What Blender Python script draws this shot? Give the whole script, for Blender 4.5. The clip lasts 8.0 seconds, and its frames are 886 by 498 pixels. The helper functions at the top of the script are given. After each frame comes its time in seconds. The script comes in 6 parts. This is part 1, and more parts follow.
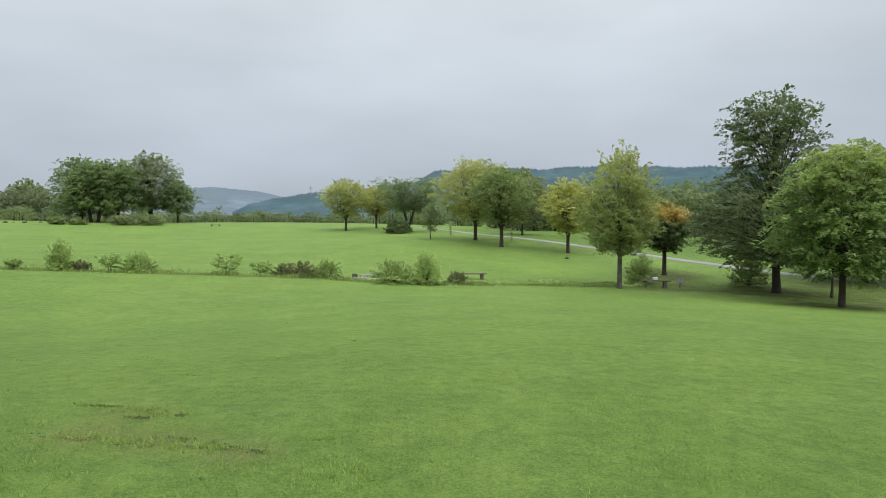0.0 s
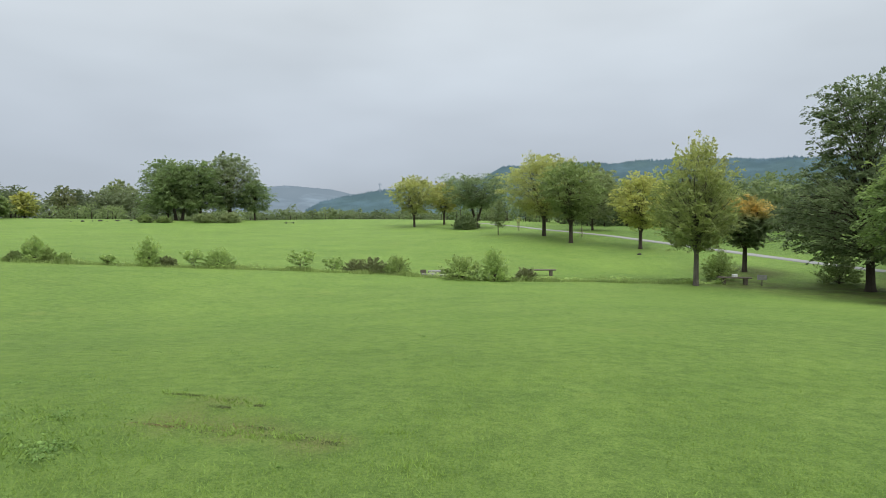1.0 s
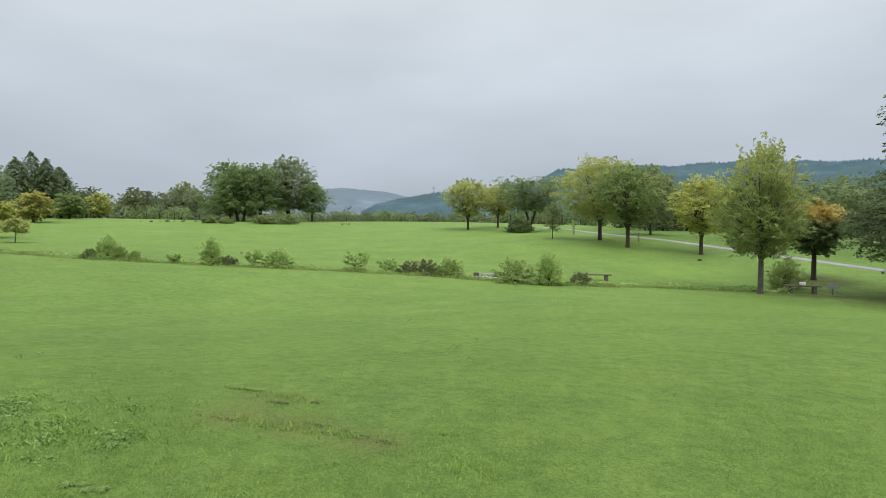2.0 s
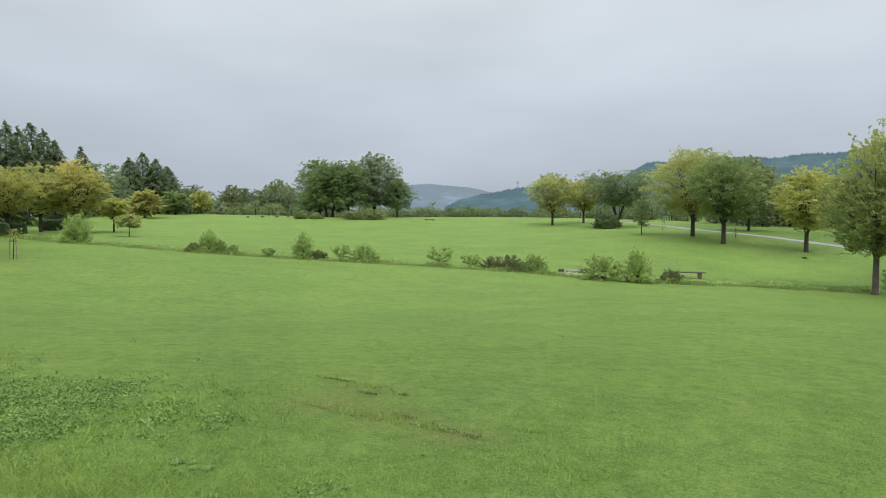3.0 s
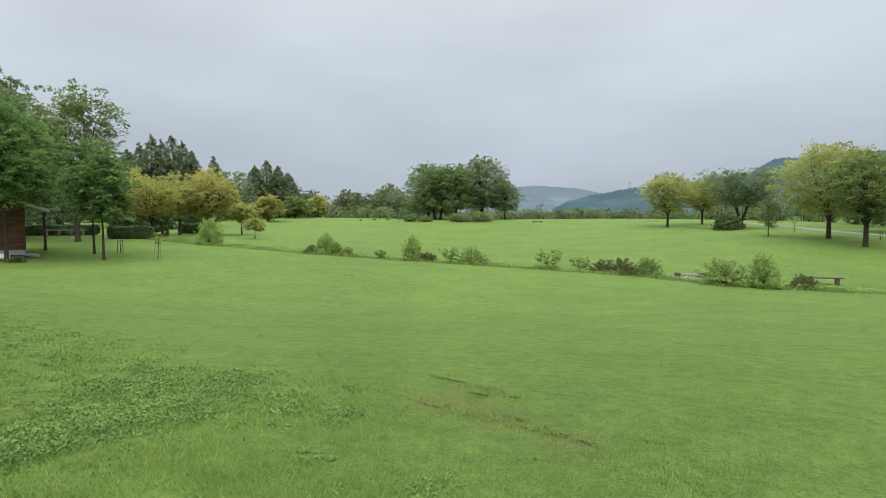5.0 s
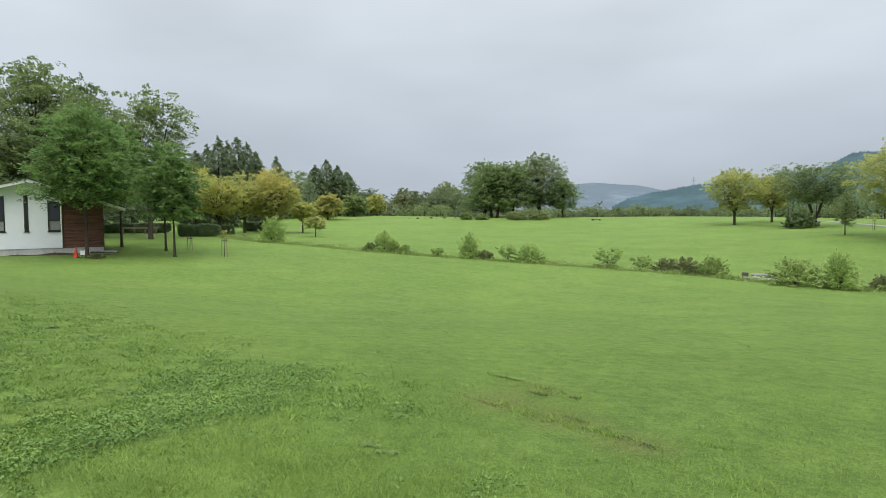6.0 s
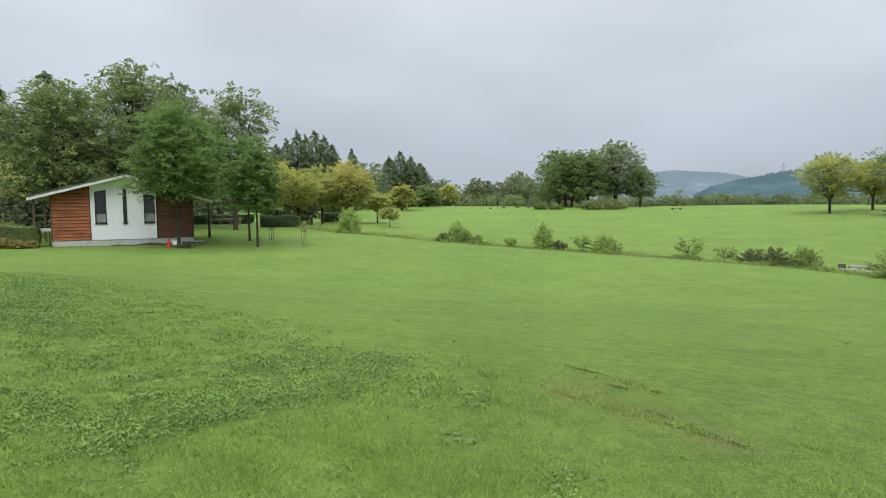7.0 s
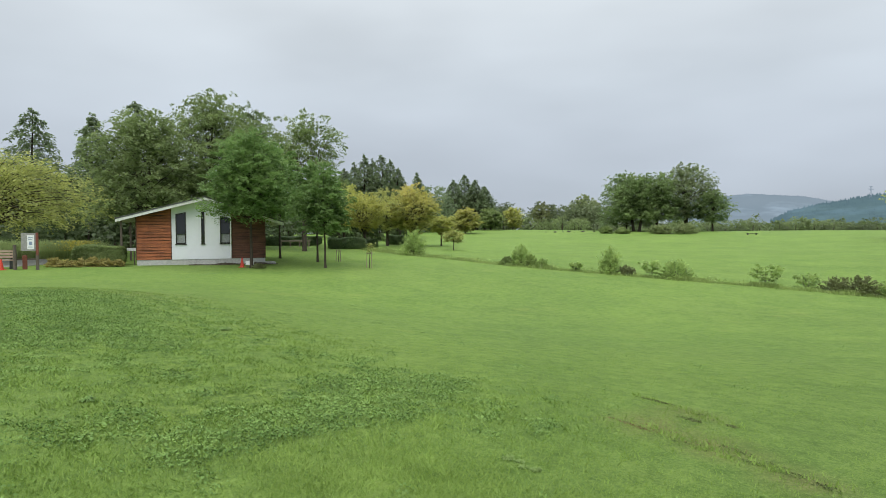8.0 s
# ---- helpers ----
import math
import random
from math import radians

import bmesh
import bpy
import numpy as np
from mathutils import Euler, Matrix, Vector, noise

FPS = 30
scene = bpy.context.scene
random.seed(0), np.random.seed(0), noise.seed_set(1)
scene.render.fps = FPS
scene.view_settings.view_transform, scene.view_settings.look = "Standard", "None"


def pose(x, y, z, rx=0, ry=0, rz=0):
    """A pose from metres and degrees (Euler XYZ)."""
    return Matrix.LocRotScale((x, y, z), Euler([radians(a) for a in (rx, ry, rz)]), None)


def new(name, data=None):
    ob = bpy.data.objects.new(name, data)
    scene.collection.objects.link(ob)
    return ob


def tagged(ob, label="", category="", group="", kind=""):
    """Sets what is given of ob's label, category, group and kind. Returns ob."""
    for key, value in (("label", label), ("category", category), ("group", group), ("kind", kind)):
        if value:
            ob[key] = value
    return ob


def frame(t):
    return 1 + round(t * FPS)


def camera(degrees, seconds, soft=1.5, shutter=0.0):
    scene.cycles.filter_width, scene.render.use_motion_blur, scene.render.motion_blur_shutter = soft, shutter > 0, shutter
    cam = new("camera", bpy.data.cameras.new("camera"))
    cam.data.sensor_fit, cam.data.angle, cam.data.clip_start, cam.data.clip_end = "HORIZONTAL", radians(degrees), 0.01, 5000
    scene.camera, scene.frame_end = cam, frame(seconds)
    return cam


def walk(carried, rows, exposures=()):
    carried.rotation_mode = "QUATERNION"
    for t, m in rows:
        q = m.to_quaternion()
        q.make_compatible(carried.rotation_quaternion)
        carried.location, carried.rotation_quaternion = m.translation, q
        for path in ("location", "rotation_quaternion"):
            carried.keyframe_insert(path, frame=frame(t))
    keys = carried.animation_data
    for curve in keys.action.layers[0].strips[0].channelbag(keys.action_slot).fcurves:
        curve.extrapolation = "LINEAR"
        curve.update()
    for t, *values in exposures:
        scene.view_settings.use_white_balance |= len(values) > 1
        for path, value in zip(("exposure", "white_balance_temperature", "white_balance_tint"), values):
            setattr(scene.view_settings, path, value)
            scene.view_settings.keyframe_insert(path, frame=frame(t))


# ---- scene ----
cam = camera(72.0, 8.0, soft=0.6)
EYE = 1.55
# seconds, x, y, rise over the eye's height, yaw, pitch, roll
ROWS = [
    (0, -0.008, 0.234, -0.005, 0, -2.5, -0),
    (0.5, -0.025, 0.249, -0.006, 2.85, -2.63, 0.24),
    (1, -0.03, 0.251, -0.003, 6.33, -2.85, 0.39),
    (1.2, -0.033, 0.247, -0.003, 7.4, -2.83, 0.33),
    (2.3, -0.05, 0.227, 0, 13.85, -2.63, -0.07),
    (2.5, -0.062, 0.243, -0.005, 15.93, -2.91, 0.01),
    (3, -0.079, 0.236, -0.008, 19.15, -3, 0),
    (3.5, -0.072, 0.199, 0.01, 22.94, -3, 0.67),
    (4, -0.078, 0.199, 0.004, 25.11, -2.66, 0.4),
    (4.5, -0.089, 0.186, 0.002, 27.41, -2.68, 0.27),
    (4.7, -0.093, 0.183, 0.002, 28.1, -2.71, 0.29),
    (5.8, -0.115, 0.166, 0.002, 33.15, -2.88, 0.4),
    (6, -0.119, 0.162, 0.002, 34.47, -2.91, 0.42),
    (6.5, -0.142, 0.154, -0.002, 38.01, -3.54, 0.88),
    (7, -0.155, 0.143, -0.002, 41.25, -3.76, 0.78),
    (7.5, -0.159, 0.122, 0.008, 44.2, -2.64, 0.66),
    (8, -0.154, 0.112, 0.003, 47.21, -1.53, 0.38),
]
walk(cam, [(t, pose(x, y, EYE + z, 90 + pitch, roll, yaw)) for t, x, y, z, yaw, pitch, roll in ROWS], [(0, 0.0), (4.5, 0.0), (6.2, 0.05), (8, 0.06)])

# ---- sky and light ----
SUN_EL, SUN_AZ = radians(50), radians(150)
world = bpy.data.worlds.new("overcast_sky")
scene.world = world
world.use_nodes = True
wt = world.node_tree
wt.nodes.clear()


def wn(kind, **kw):
    n = wt.nodes.new(kind)
    for k, v in kw.items():
        setattr(n, k, v)
    return n


w_out = wn("ShaderNodeOutputWorld")
w_bg = wn("ShaderNodeBackground")
w_co = wn("ShaderNodeTexCoord")
w_sep = wn("ShaderNodeSeparateXYZ")
w_ramp = wn("ShaderNodeValToRGB")
w_map = wn("ShaderNodeMapping")
w_map.inputs["Scale"].default_value = (1.6, 1.6, 5.0)
w_noise = wn("ShaderNodeTexNoise")
w_noise.inputs["Scale"].default_value = 1.4
w_noise.inputs["Detail"].default_value = 3.5
w_noise.inputs["Roughness"].default_value = 0.45
w_cloud = wn("ShaderNodeMapRange")
w_cloud.inputs["From Min"].default_value = 0.3
w_cloud.inputs["From Max"].default_value = 0.7
w_cloud.inputs["To Min"].default_value = 0.86
w_cloud.inputs["To Max"].default_value = 1.06
w_mul = wn("ShaderNodeVectorMath", operation="SCALE")
w_sky = wn("ShaderNodeTexSky", sky_type="NISHITA", sun_disc=False, sun_elevation=SUN_EL, sun_rotation=SUN_AZ)
w_dim = wn("ShaderNodeVectorMath", operation="SCALE")
w_dim.inputs["Scale"].default_value = 0.008
w_add = wn("ShaderNodeVectorMath", operation="ADD")
stops = [(0.0, (0.40, 0.455, 0.545)), (0.03, (0.42, 0.475, 0.56)), (0.12, (0.50, 0.553, 0.625)), (0.22, (0.59, 0.65, 0.71)), (0.36, (0.68, 0.735, 0.775)), (0.6, (1.22, 1.29, 1.32)), (1.0, (2.35, 2.45, 2.48))]
cr = w_ramp.color_ramp
while len(cr.elements) < len(stops):
    cr.elements.new(0.5)
for e, (p, c) in zip(cr.elements, stops):
    e.position, e.color = p, (*c, 1)
wl = wt.links.new
wl(w_co.outputs["Generated"], w_sep.inputs[0])
wl(w_sep.outputs["Z"], w_ramp.inputs[0])
wl(w_co.outputs["Generated"], w_map.inputs["Vector"])
wl(w_map.outputs[0], w_noise.inputs["Vector"])
wl(w_noise.outputs["Fac"], w_cloud.inputs["Value"])
wl(w_ramp.outputs["Color"], w_mul.inputs[0])
wl(w_cloud.outputs[0], w_mul.inputs["Scale"])
wl(w_sky.outputs[0], w_dim.inputs[0])
wl(w_mul.outputs[0], w_add.inputs[0])
wl(w_dim.outputs[0], w_add.inputs[1])
wl(w_add.outputs[0], w_bg.inputs["Color"])
wl(w_bg.outputs[0], w_out.inputs[0])

sun = bpy.data.lights.new("sun", "SUN")
sun.energy, sun.angle, sun.color = 1.5, radians(40), (1.0, 0.97, 0.92)
sun_ob = new("sun", sun)
sun_ob.matrix_world = pose(0, 0, 60, 90 - 50, 0, 30)


# ---- materials ----
def material(name, rough=0.8, metal=0.0):
    m = bpy.data.materials.new(name)
    m.use_nodes = True
    b = m.node_tree.nodes["Principled BSDF"]
    b.inputs["Roughness"].default_value = rough
    b.inputs["Metallic"].default_value = metal
    b.inputs["Specular IOR Level"].default_value = 0.3
    return m, m.node_tree, b


def noise_node(nt, scale, detail=3.0, rough=0.55, stretch=None, space="Object"):
    co = nt.nodes.new("ShaderNodeTexCoord")
    n = nt.nodes.new("ShaderNodeTexNoise")
    n.inputs["Scale"].default_value = scale
    n.inputs["Detail"].default_value = detail
    n.inputs["Roughness"].default_value = rough
    src = co.outputs[space]
    if stretch:
        mp = nt.nodes.new("ShaderNodeMapping")
        mp.inputs["Scale"].default_value = stretch
        nt.links.new(src, mp.inputs["Vector"])
        src = mp.outputs[0]
    nt.links.new(src, n.inputs["Vector"])
    return n.outputs["Fac"]


def ramp_node(nt, fac, stops):
    r = nt.nodes.new("ShaderNodeValToRGB")
    e = r.color_ramp.elements
    while len(e) < len(stops):
        e.new(0.5)
    for k, (p, c) in zip(e, stops):
        k.position, k.color = p, (*c, 1)
    nt.links.new(fac, r.inputs[0])
    return r.outputs["Color"]


def mix_node(nt, fac, a, b, mode="MIX"):
    m = nt.nodes.new("ShaderNodeMix")
    m.data_type, m.blend_type = "RGBA", mode
    for sock, v in ((m.inputs[0], fac), (m.inputs[6], a), (m.inputs[7], b)):
        if isinstance(v, bpy.types.NodeSocket):
            nt.links.new(v, sock)
        elif isinstance(v, (int, float)):
            sock.default_value = v
        else:
            sock.default_value = (*v, 1)
    return m.outputs[2]


def bump_node(nt, bsdf, height, strength=0.4, distance=0.02):
    b = nt.nodes.new("ShaderNodeBump")
    b.inputs["Strength"].default_value = strength
    b.inputs["Distance"].default_value = distance
    nt.links.new(height, b.inputs["Height"])
    nt.links.new(b.outputs[0], bsdf.inputs["Normal"])


def plain(name, c1, c2, scale=6.0, rough=0.8, metal=0.0, stretch=None, bump=0.2, dist=0.01, fine=None, even=0.6):
    m, nt, b = material(name, rough, metal)
    f = noise_node(nt, scale, 4, 0.6, stretch)
    col = ramp_node(nt, f, [(0.3, c1), (0.7, c2)])
    g = noise_node(nt, fine or scale * 7, 3, 0.6, stretch)
    col = mix_node(nt, 0.35, col, ramp_node(nt, g, [(0.3, tuple(v * even for v in c1)), (0.7, tuple(min(1, v * (1 + (1 - even) * 0.6)) for v in c2))]))
    nt.links.new(col, b.inputs["Base Color"])
    bump_node(nt, b, g, bump, dist)
    return m


def foliage(name, low, mid, high, top=None, top_at=(0.5, 0.95), size=1.0, through_light=0.55, sheen=0.35, by_patch=0.5):
    """Leaves: a tint for each leaf, patches over the crown, and a turned colour towards the crown's top where top is given (heights in metres)."""
    m, nt, b = material(name, 0.5)
    b.inputs["Specular IOR Level"].default_value = sheen
    geo = nt.nodes.new("ShaderNodeNewGeometry")
    leaf = ramp_node(nt, geo.outputs["Random Per Island"], [(0.0, low), (0.5, mid), (1.0, high)])
    patch = noise_node(nt, 0.55 / size, 3, 0.6)
    pc = ramp_node(nt, patch, [(0.35, tuple(v * 0.7 for v in low)), (0.65, high)])
    col = mix_node(nt, by_patch, leaf, pc)
    if top:
        co = nt.nodes.new("ShaderNodeTexCoord")
        sep = nt.nodes.new("ShaderNodeSeparateXYZ")
        nt.links.new(co.outputs["Object"], sep.inputs[0])
        mr = nt.nodes.new("ShaderNodeMapRange")
        mr.inputs["From Min"].default_value, mr.inputs["From Max"].default_value = top_at
        nt.links.new(sep.outputs["Z"], mr.inputs["Value"])
        pn = nt.nodes.new("ShaderNodeMath")
        pn.operation = "MULTIPLY"
        nt.links.new(mr.outputs[0], pn.inputs[0])
        nt.links.new(ramp_node(nt, noise_node(nt, 0.9 / size, 3, 0.7), [(0.38, (0.15, 0.15, 0.15)), (0.6, (1, 1, 1))]), pn.inputs[1])
        col = mix_node(nt, pn.outputs[0], col, top)
    nt.links.new(col, b.inputs["Base Color"])
    tr = nt.nodes.new("ShaderNodeBsdfTranslucent")
    nt.links.new(col, tr.inputs["Color"])
    mx = nt.nodes.new("ShaderNodeMixShader")
    mx.inputs[0].default_value = through_light
    nt.links.new(b.outputs[0], mx.inputs[1])
    nt.links.new(tr.outputs[0], mx.inputs[2])
    nt.links.new(mx.outputs[0], nt.nodes["Material Output"].inputs["Surface"])
    return m


# middle, spread and thickness of each clover patch on the ground
CLOVER_SPOTS = [
    ((-4.83, 4.39), 0.30, 0.7), ((-4.8, 3.95), 0.33, 1.0), ((-5.05, 3.6), 0.30, 0.9), ((-4.5, 3.15), 0.30, 1.0), ((-4.4, 2.7), 0.27, 1.0),
    ((-4.3, 2.3), 0.25, 1.0), ((-4.25, 2.0), 0.22, 0.9), ((-4.1, 1.6), 0.25, 0.7), ((-3.75, 1.2), 0.30, 0.5), ((-4.75, 4.75), 0.30, 0.5),
    ((-4.18, 3.4), 0.20, 0.7), ((-3.62, 3.92), 0.25, 0.4), ((-3.2, 4.1), 0.30, 0.3), ((-3.86, 4.7), 0.35, 0.2), ((-5.9, 4.5), 0.45, 0.3),
    ((-6.5, 4.3), 0.50, 0.25), ((-12.2, 2.0), 0.9, 0.6), ((-10.3, 2.2), 0.9, 0.9), ((-11.7, 1.7), 1.0, 0.9), ((-9.0, 2.0), 0.8, 0.6),
    ((-7.4, 2.0), 0.7, 0.35), ((-9.3, 1.2), 0.8, 0.6), ((-7.5, 2.6), 0.35, 0.45), ((-5.0, 1.0), 0.5, 0.4),
]


def lawn_material():
    m, nt, b = material("mown_grass", 0.75)
    b.inputs["Specular IOR Level"].default_value = 0.08
    big = noise_node(nt, 0.10, 5, 0.62)
    col = ramp_node(nt, big, [(0.30, (0.103, 0.183, 0.037)), (0.5, (0.144, 0.230, 0.047)), (0.70, (0.181, 0.264, 0.061))])
    streak = noise_node(nt, 0.8, 4, 0.7, (0.8, 1.2, 1))
    col = mix_node(nt, 0.22, col, ramp_node(nt, streak, [(0.35, (0.082, 0.160, 0.032)), (0.65, (0.214, 0.300, 0.068))]))
    mid = noise_node(nt, 2.6, 5, 0.7)
    col = mix_node(nt, 0.18, col, ramp_node(nt, mid, [(0.34, (0.084, 0.163, 0.030)), (0.66, (0.211, 0.300, 0.067))]))
    clod = noise_node(nt, 9, 5, 0.75)
    col = mix_node(nt, 0.32, col, ramp_node(nt, clod, [(0.37, (0.058, 0.124, 0.022)), (0.63, (0.232, 0.326, 0.083))]))
    fine = noise_node(nt, 38, 4, 0.8)
    col = mix_node(nt, 0.5, col, ramp_node(nt, fine, [(0.34, (0.053, 0.118, 0.019)), (0.66, (0.248, 0.346, 0.084))]))
    # uneven growth: broad soft patches, tinted slightly blue for haze, and smaller tufty ones
    for sc, det, lo, hi in ((0.13, 3, (0.92, 0.92, 0.99), (1.03, 1.03, 1.04)), (0.35, 3, (0.92, 0.95, 0.93), (1.09, 1.07, 1.06)), (0.9, 5, (0.96, 0.97, 0.97), (1.06, 1.05, 1.05)), (5.0, 4, (0.86, 0.88, 0.88), (1.16, 1.14, 1.13))):
        col = mix_node(nt, 1.0, col, ramp_node(nt, noise_node(nt, sc, det, 0.65), [(0.36, lo), (0.64, hi)]), "MULTIPLY")
    dry = ramp_node(nt, noise_node(nt, 0.45, 5, 0.7), [(0.60, (0, 0, 0)), (0.78, (0.45, 0.45, 0.45))])
    col = mix_node(nt, dry, col, (0.237, 0.263, 0.070))
    co = nt.nodes.new("ShaderNodeTexCoord")

    def patches(spots, rag):
        """A ragged mask round some spots on the ground."""
        mask = None
        for (px, py, pz), rad in spots:
            ds = nt.nodes.new("ShaderNodeVectorMath")
            ds.operation = "DISTANCE"
            ds.inputs[1].default_value = (px, py, pz)
            nt.links.new(co.outputs["Object"], ds.inputs[0])
            mr = nt.nodes.new("ShaderNodeMapRange")
            mr.inputs["From Min"].default_value, mr.inputs["From Max"].default_value = rad, rad * 0.35
            nt.links.new(ds.outputs["Value"], mr.inputs["Value"])
            if mask is None:
                mask = mr.outputs[0]
            else:
                mx = nt.nodes.new("ShaderNodeMath")
                mx.operation = "MAXIMUM"
                nt.links.new(mask, mx.inputs[0])
                nt.links.new(mr.outputs[0], mx.inputs[1])
                mask = mx.outputs[0]
        mu = nt.nodes.new("ShaderNodeMath")
        mu.operation = "MULTIPLY"
        nt.links.new(mask, mu.inputs[0])
        nt.links.new(rag, mu.inputs[1])
        return mu.outputs[0]

    # worn earth and leaf litter by trees and bench, darkened for the trees' shade
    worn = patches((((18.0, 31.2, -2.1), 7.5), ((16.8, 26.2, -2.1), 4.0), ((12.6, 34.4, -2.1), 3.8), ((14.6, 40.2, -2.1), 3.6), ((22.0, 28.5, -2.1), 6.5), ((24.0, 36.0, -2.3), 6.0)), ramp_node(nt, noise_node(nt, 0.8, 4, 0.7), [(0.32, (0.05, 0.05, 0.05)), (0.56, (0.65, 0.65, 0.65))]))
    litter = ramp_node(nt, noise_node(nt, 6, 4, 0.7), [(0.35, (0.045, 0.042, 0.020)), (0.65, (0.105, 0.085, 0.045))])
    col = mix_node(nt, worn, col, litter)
    # the trees' shade beyond the path, painted as darker green into the lawn
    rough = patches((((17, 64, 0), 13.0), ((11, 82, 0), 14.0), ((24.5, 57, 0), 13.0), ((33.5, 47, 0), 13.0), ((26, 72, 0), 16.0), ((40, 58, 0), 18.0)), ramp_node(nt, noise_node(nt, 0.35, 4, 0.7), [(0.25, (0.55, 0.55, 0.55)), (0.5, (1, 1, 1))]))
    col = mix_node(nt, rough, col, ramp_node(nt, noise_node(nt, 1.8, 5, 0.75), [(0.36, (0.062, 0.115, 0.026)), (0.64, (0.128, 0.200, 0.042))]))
    # thin, dry grass beside the ruts
    thin = patches((((-2.7, 4.95, -0.1), 0.62), ((-2.1, 4.75, -0.1), 0.5), ((-2.75, 5.5, -0.15), 0.5), ((-1.5, 4.5, -0.1), 0.45), ((-14.0, 3.6, 0.3), 2.4), ((-12.8, 3.8, 0.3), 1.6)), ramp_node(nt, noise_node(nt, 2.5, 4, 0.7), [(0.35, (0.1, 0.1, 0.1)), (0.62, (0.6, 0.6, 0.6))]))
    col = mix_node(nt, thin, col, ramp_node(nt, noise_node(nt, 30, 4, 0.8), [(0.36, (0.120, 0.115, 0.045)), (0.64, (0.270, 0.255, 0.105))]))
    # a rank sward of mixed weeds on the bank, darkened for shade between tussocks
    rank = patches((((-5.6, 2.6, 0), 2.6), ((-9.0, 3.0, 0), 4.2), ((-14.0, 3.6, 0), 6.5)), ramp_node(nt, noise_node(nt, 1.6, 4, 0.75), [(0.36, (0.25, 0.25, 0.25)), (0.60, (0.85, 0.85, 0.85))]))
    sward = ramp_node(nt, noise_node(nt, 7.5, 5, 0.8), [(0.40, (0.058, 0.112, 0.026)), (0.60, (0.215, 0.302, 0.070))])
    col = mix_node(nt, rank, col, sward)
    # shade under the clover, painted into the ground as darker thatch
    shaded = patches([((px, py, 0.1), rad * 1.7) for (px, py), rad, wt in CLOVER_SPOTS if wt >= 0.6], ramp_node(nt, noise_node(nt, 2.2, 4, 0.75), [(0.30, (0.1, 0.1, 0.1)), (0.55, (0.8, 0.8, 0.8))]))
    col = mix_node(nt, shaded, col, ramp_node(nt, noise_node(nt, 16, 4, 0.8), [(0.38, (0.058, 0.110, 0.028)), (0.62, (0.155, 0.235, 0.056))]))
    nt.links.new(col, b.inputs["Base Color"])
    rel = nt.nodes.new("ShaderNodeMath")
    rel.operation = "MULTIPLY_ADD"
    rel.inputs[1].default_value = 0.8
    nt.links.new(clod, rel.inputs[0])
    nt.links.new(fine, rel.inputs[2])
    bump_node(nt, b, rel.outputs[0], 0.9, 0.04)
    return m


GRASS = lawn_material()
BLADE = foliage("grass_blades", (0.190, 0.300, 0.058), (0.220, 0.335, 0.068), (0.252, 0.370, 0.082), size=0.4, through_light=0.2, sheen=0.15)
TALL_GRASS = foliage("rank_grass", (0.180, 0.270, 0.075), (0.250, 0.345, 0.095), (0.340, 0.420, 0.130), size=0.6, through_light=0.3)
CLOVER = foliage("clover_leaves", (0.088, 0.172, 0.042), (0.148, 0.255, 0.063), (0.235, 0.355, 0.100), size=0.3, through_light=0.06, sheen=0.1)
LONG_BLADE = foliage("long_grass_blades", (0.180, 0.285, 0.058), (0.225, 0.338, 0.072), (0.285, 0.398, 0.098), size=0.5, through_light=0.35, sheen=0.15)
BANK_BLADE = foliage("olive_grass_blades", (0.150, 0.248, 0.048), (0.195, 0.304, 0.060), (0.240, 0.350, 0.080), size=0.5, through_light=0.2, sheen=0.15)
BARK = plain("bark", (0.036, 0.029, 0.022), (0.080, 0.065, 0.050), 5, 0.95, stretch=(1, 1, 0.2), bump=0.8, dist=0.03)
BARK_PALE = plain("lichened_bark", (0.042, 0.035, 0.028), (0.16, 0.145, 0.125), 7, 0.95, stretch=(1, 1, 0.4), bump=0.7, dist=0.03)
LEAF_DARK = foliage("dark_leaves", (0.130, 0.189, 0.083), (0.198, 0.271, 0.118), (0.291, 0.366, 0.165))
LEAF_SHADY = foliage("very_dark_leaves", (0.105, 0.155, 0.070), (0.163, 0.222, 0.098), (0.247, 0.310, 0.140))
LEAF_MID = foliage("green_leaves", (0.173, 0.242, 0.088), (0.254, 0.341, 0.116), (0.358, 0.440, 0.160))
LEAF_DEEP = foliage("deep_green_leaves", (0.118, 0.214, 0.066), (0.182, 0.304, 0.092), (0.280, 0.410, 0.134))
LEAF_AIRY = foliage("glossy_green_leaves", (0.158, 0.222, 0.085), (0.226, 0.305, 0.112), (0.315, 0.395, 0.150))
LEAF_OLD = foliage("old_tree_leaves", (0.148, 0.228, 0.088), (0.222, 0.318, 0.118), (0.330, 0.432, 0.168), size=2.0)
LEAF_YELLOW = foliage("yellowing_leaves", (0.370, 0.413, 0.127), (0.543, 0.567, 0.165), (0.693, 0.682, 0.215), through_light=0.62)
LEAF_LIME = foliage("yellow_green_leaves", (0.320, 0.360, 0.125), (0.457, 0.490, 0.160), (0.583, 0.595, 0.210), through_light=0.62)
LEAF_GOLD = foliage("golden_leaves", (0.315, 0.345, 0.110), (0.441, 0.455, 0.135), (0.567, 0.540, 0.170), top=(0.64, 0.565, 0.17), top_at=(2.6, 5.8), through_light=0.62)
LEAF_TURN = foliage("turning_leaves", (0.226, 0.290, 0.105), (0.341, 0.410, 0.140), (0.488, 0.545, 0.200), top=(0.47, 0.47, 0.15), top_at=(4.5, 7.8))
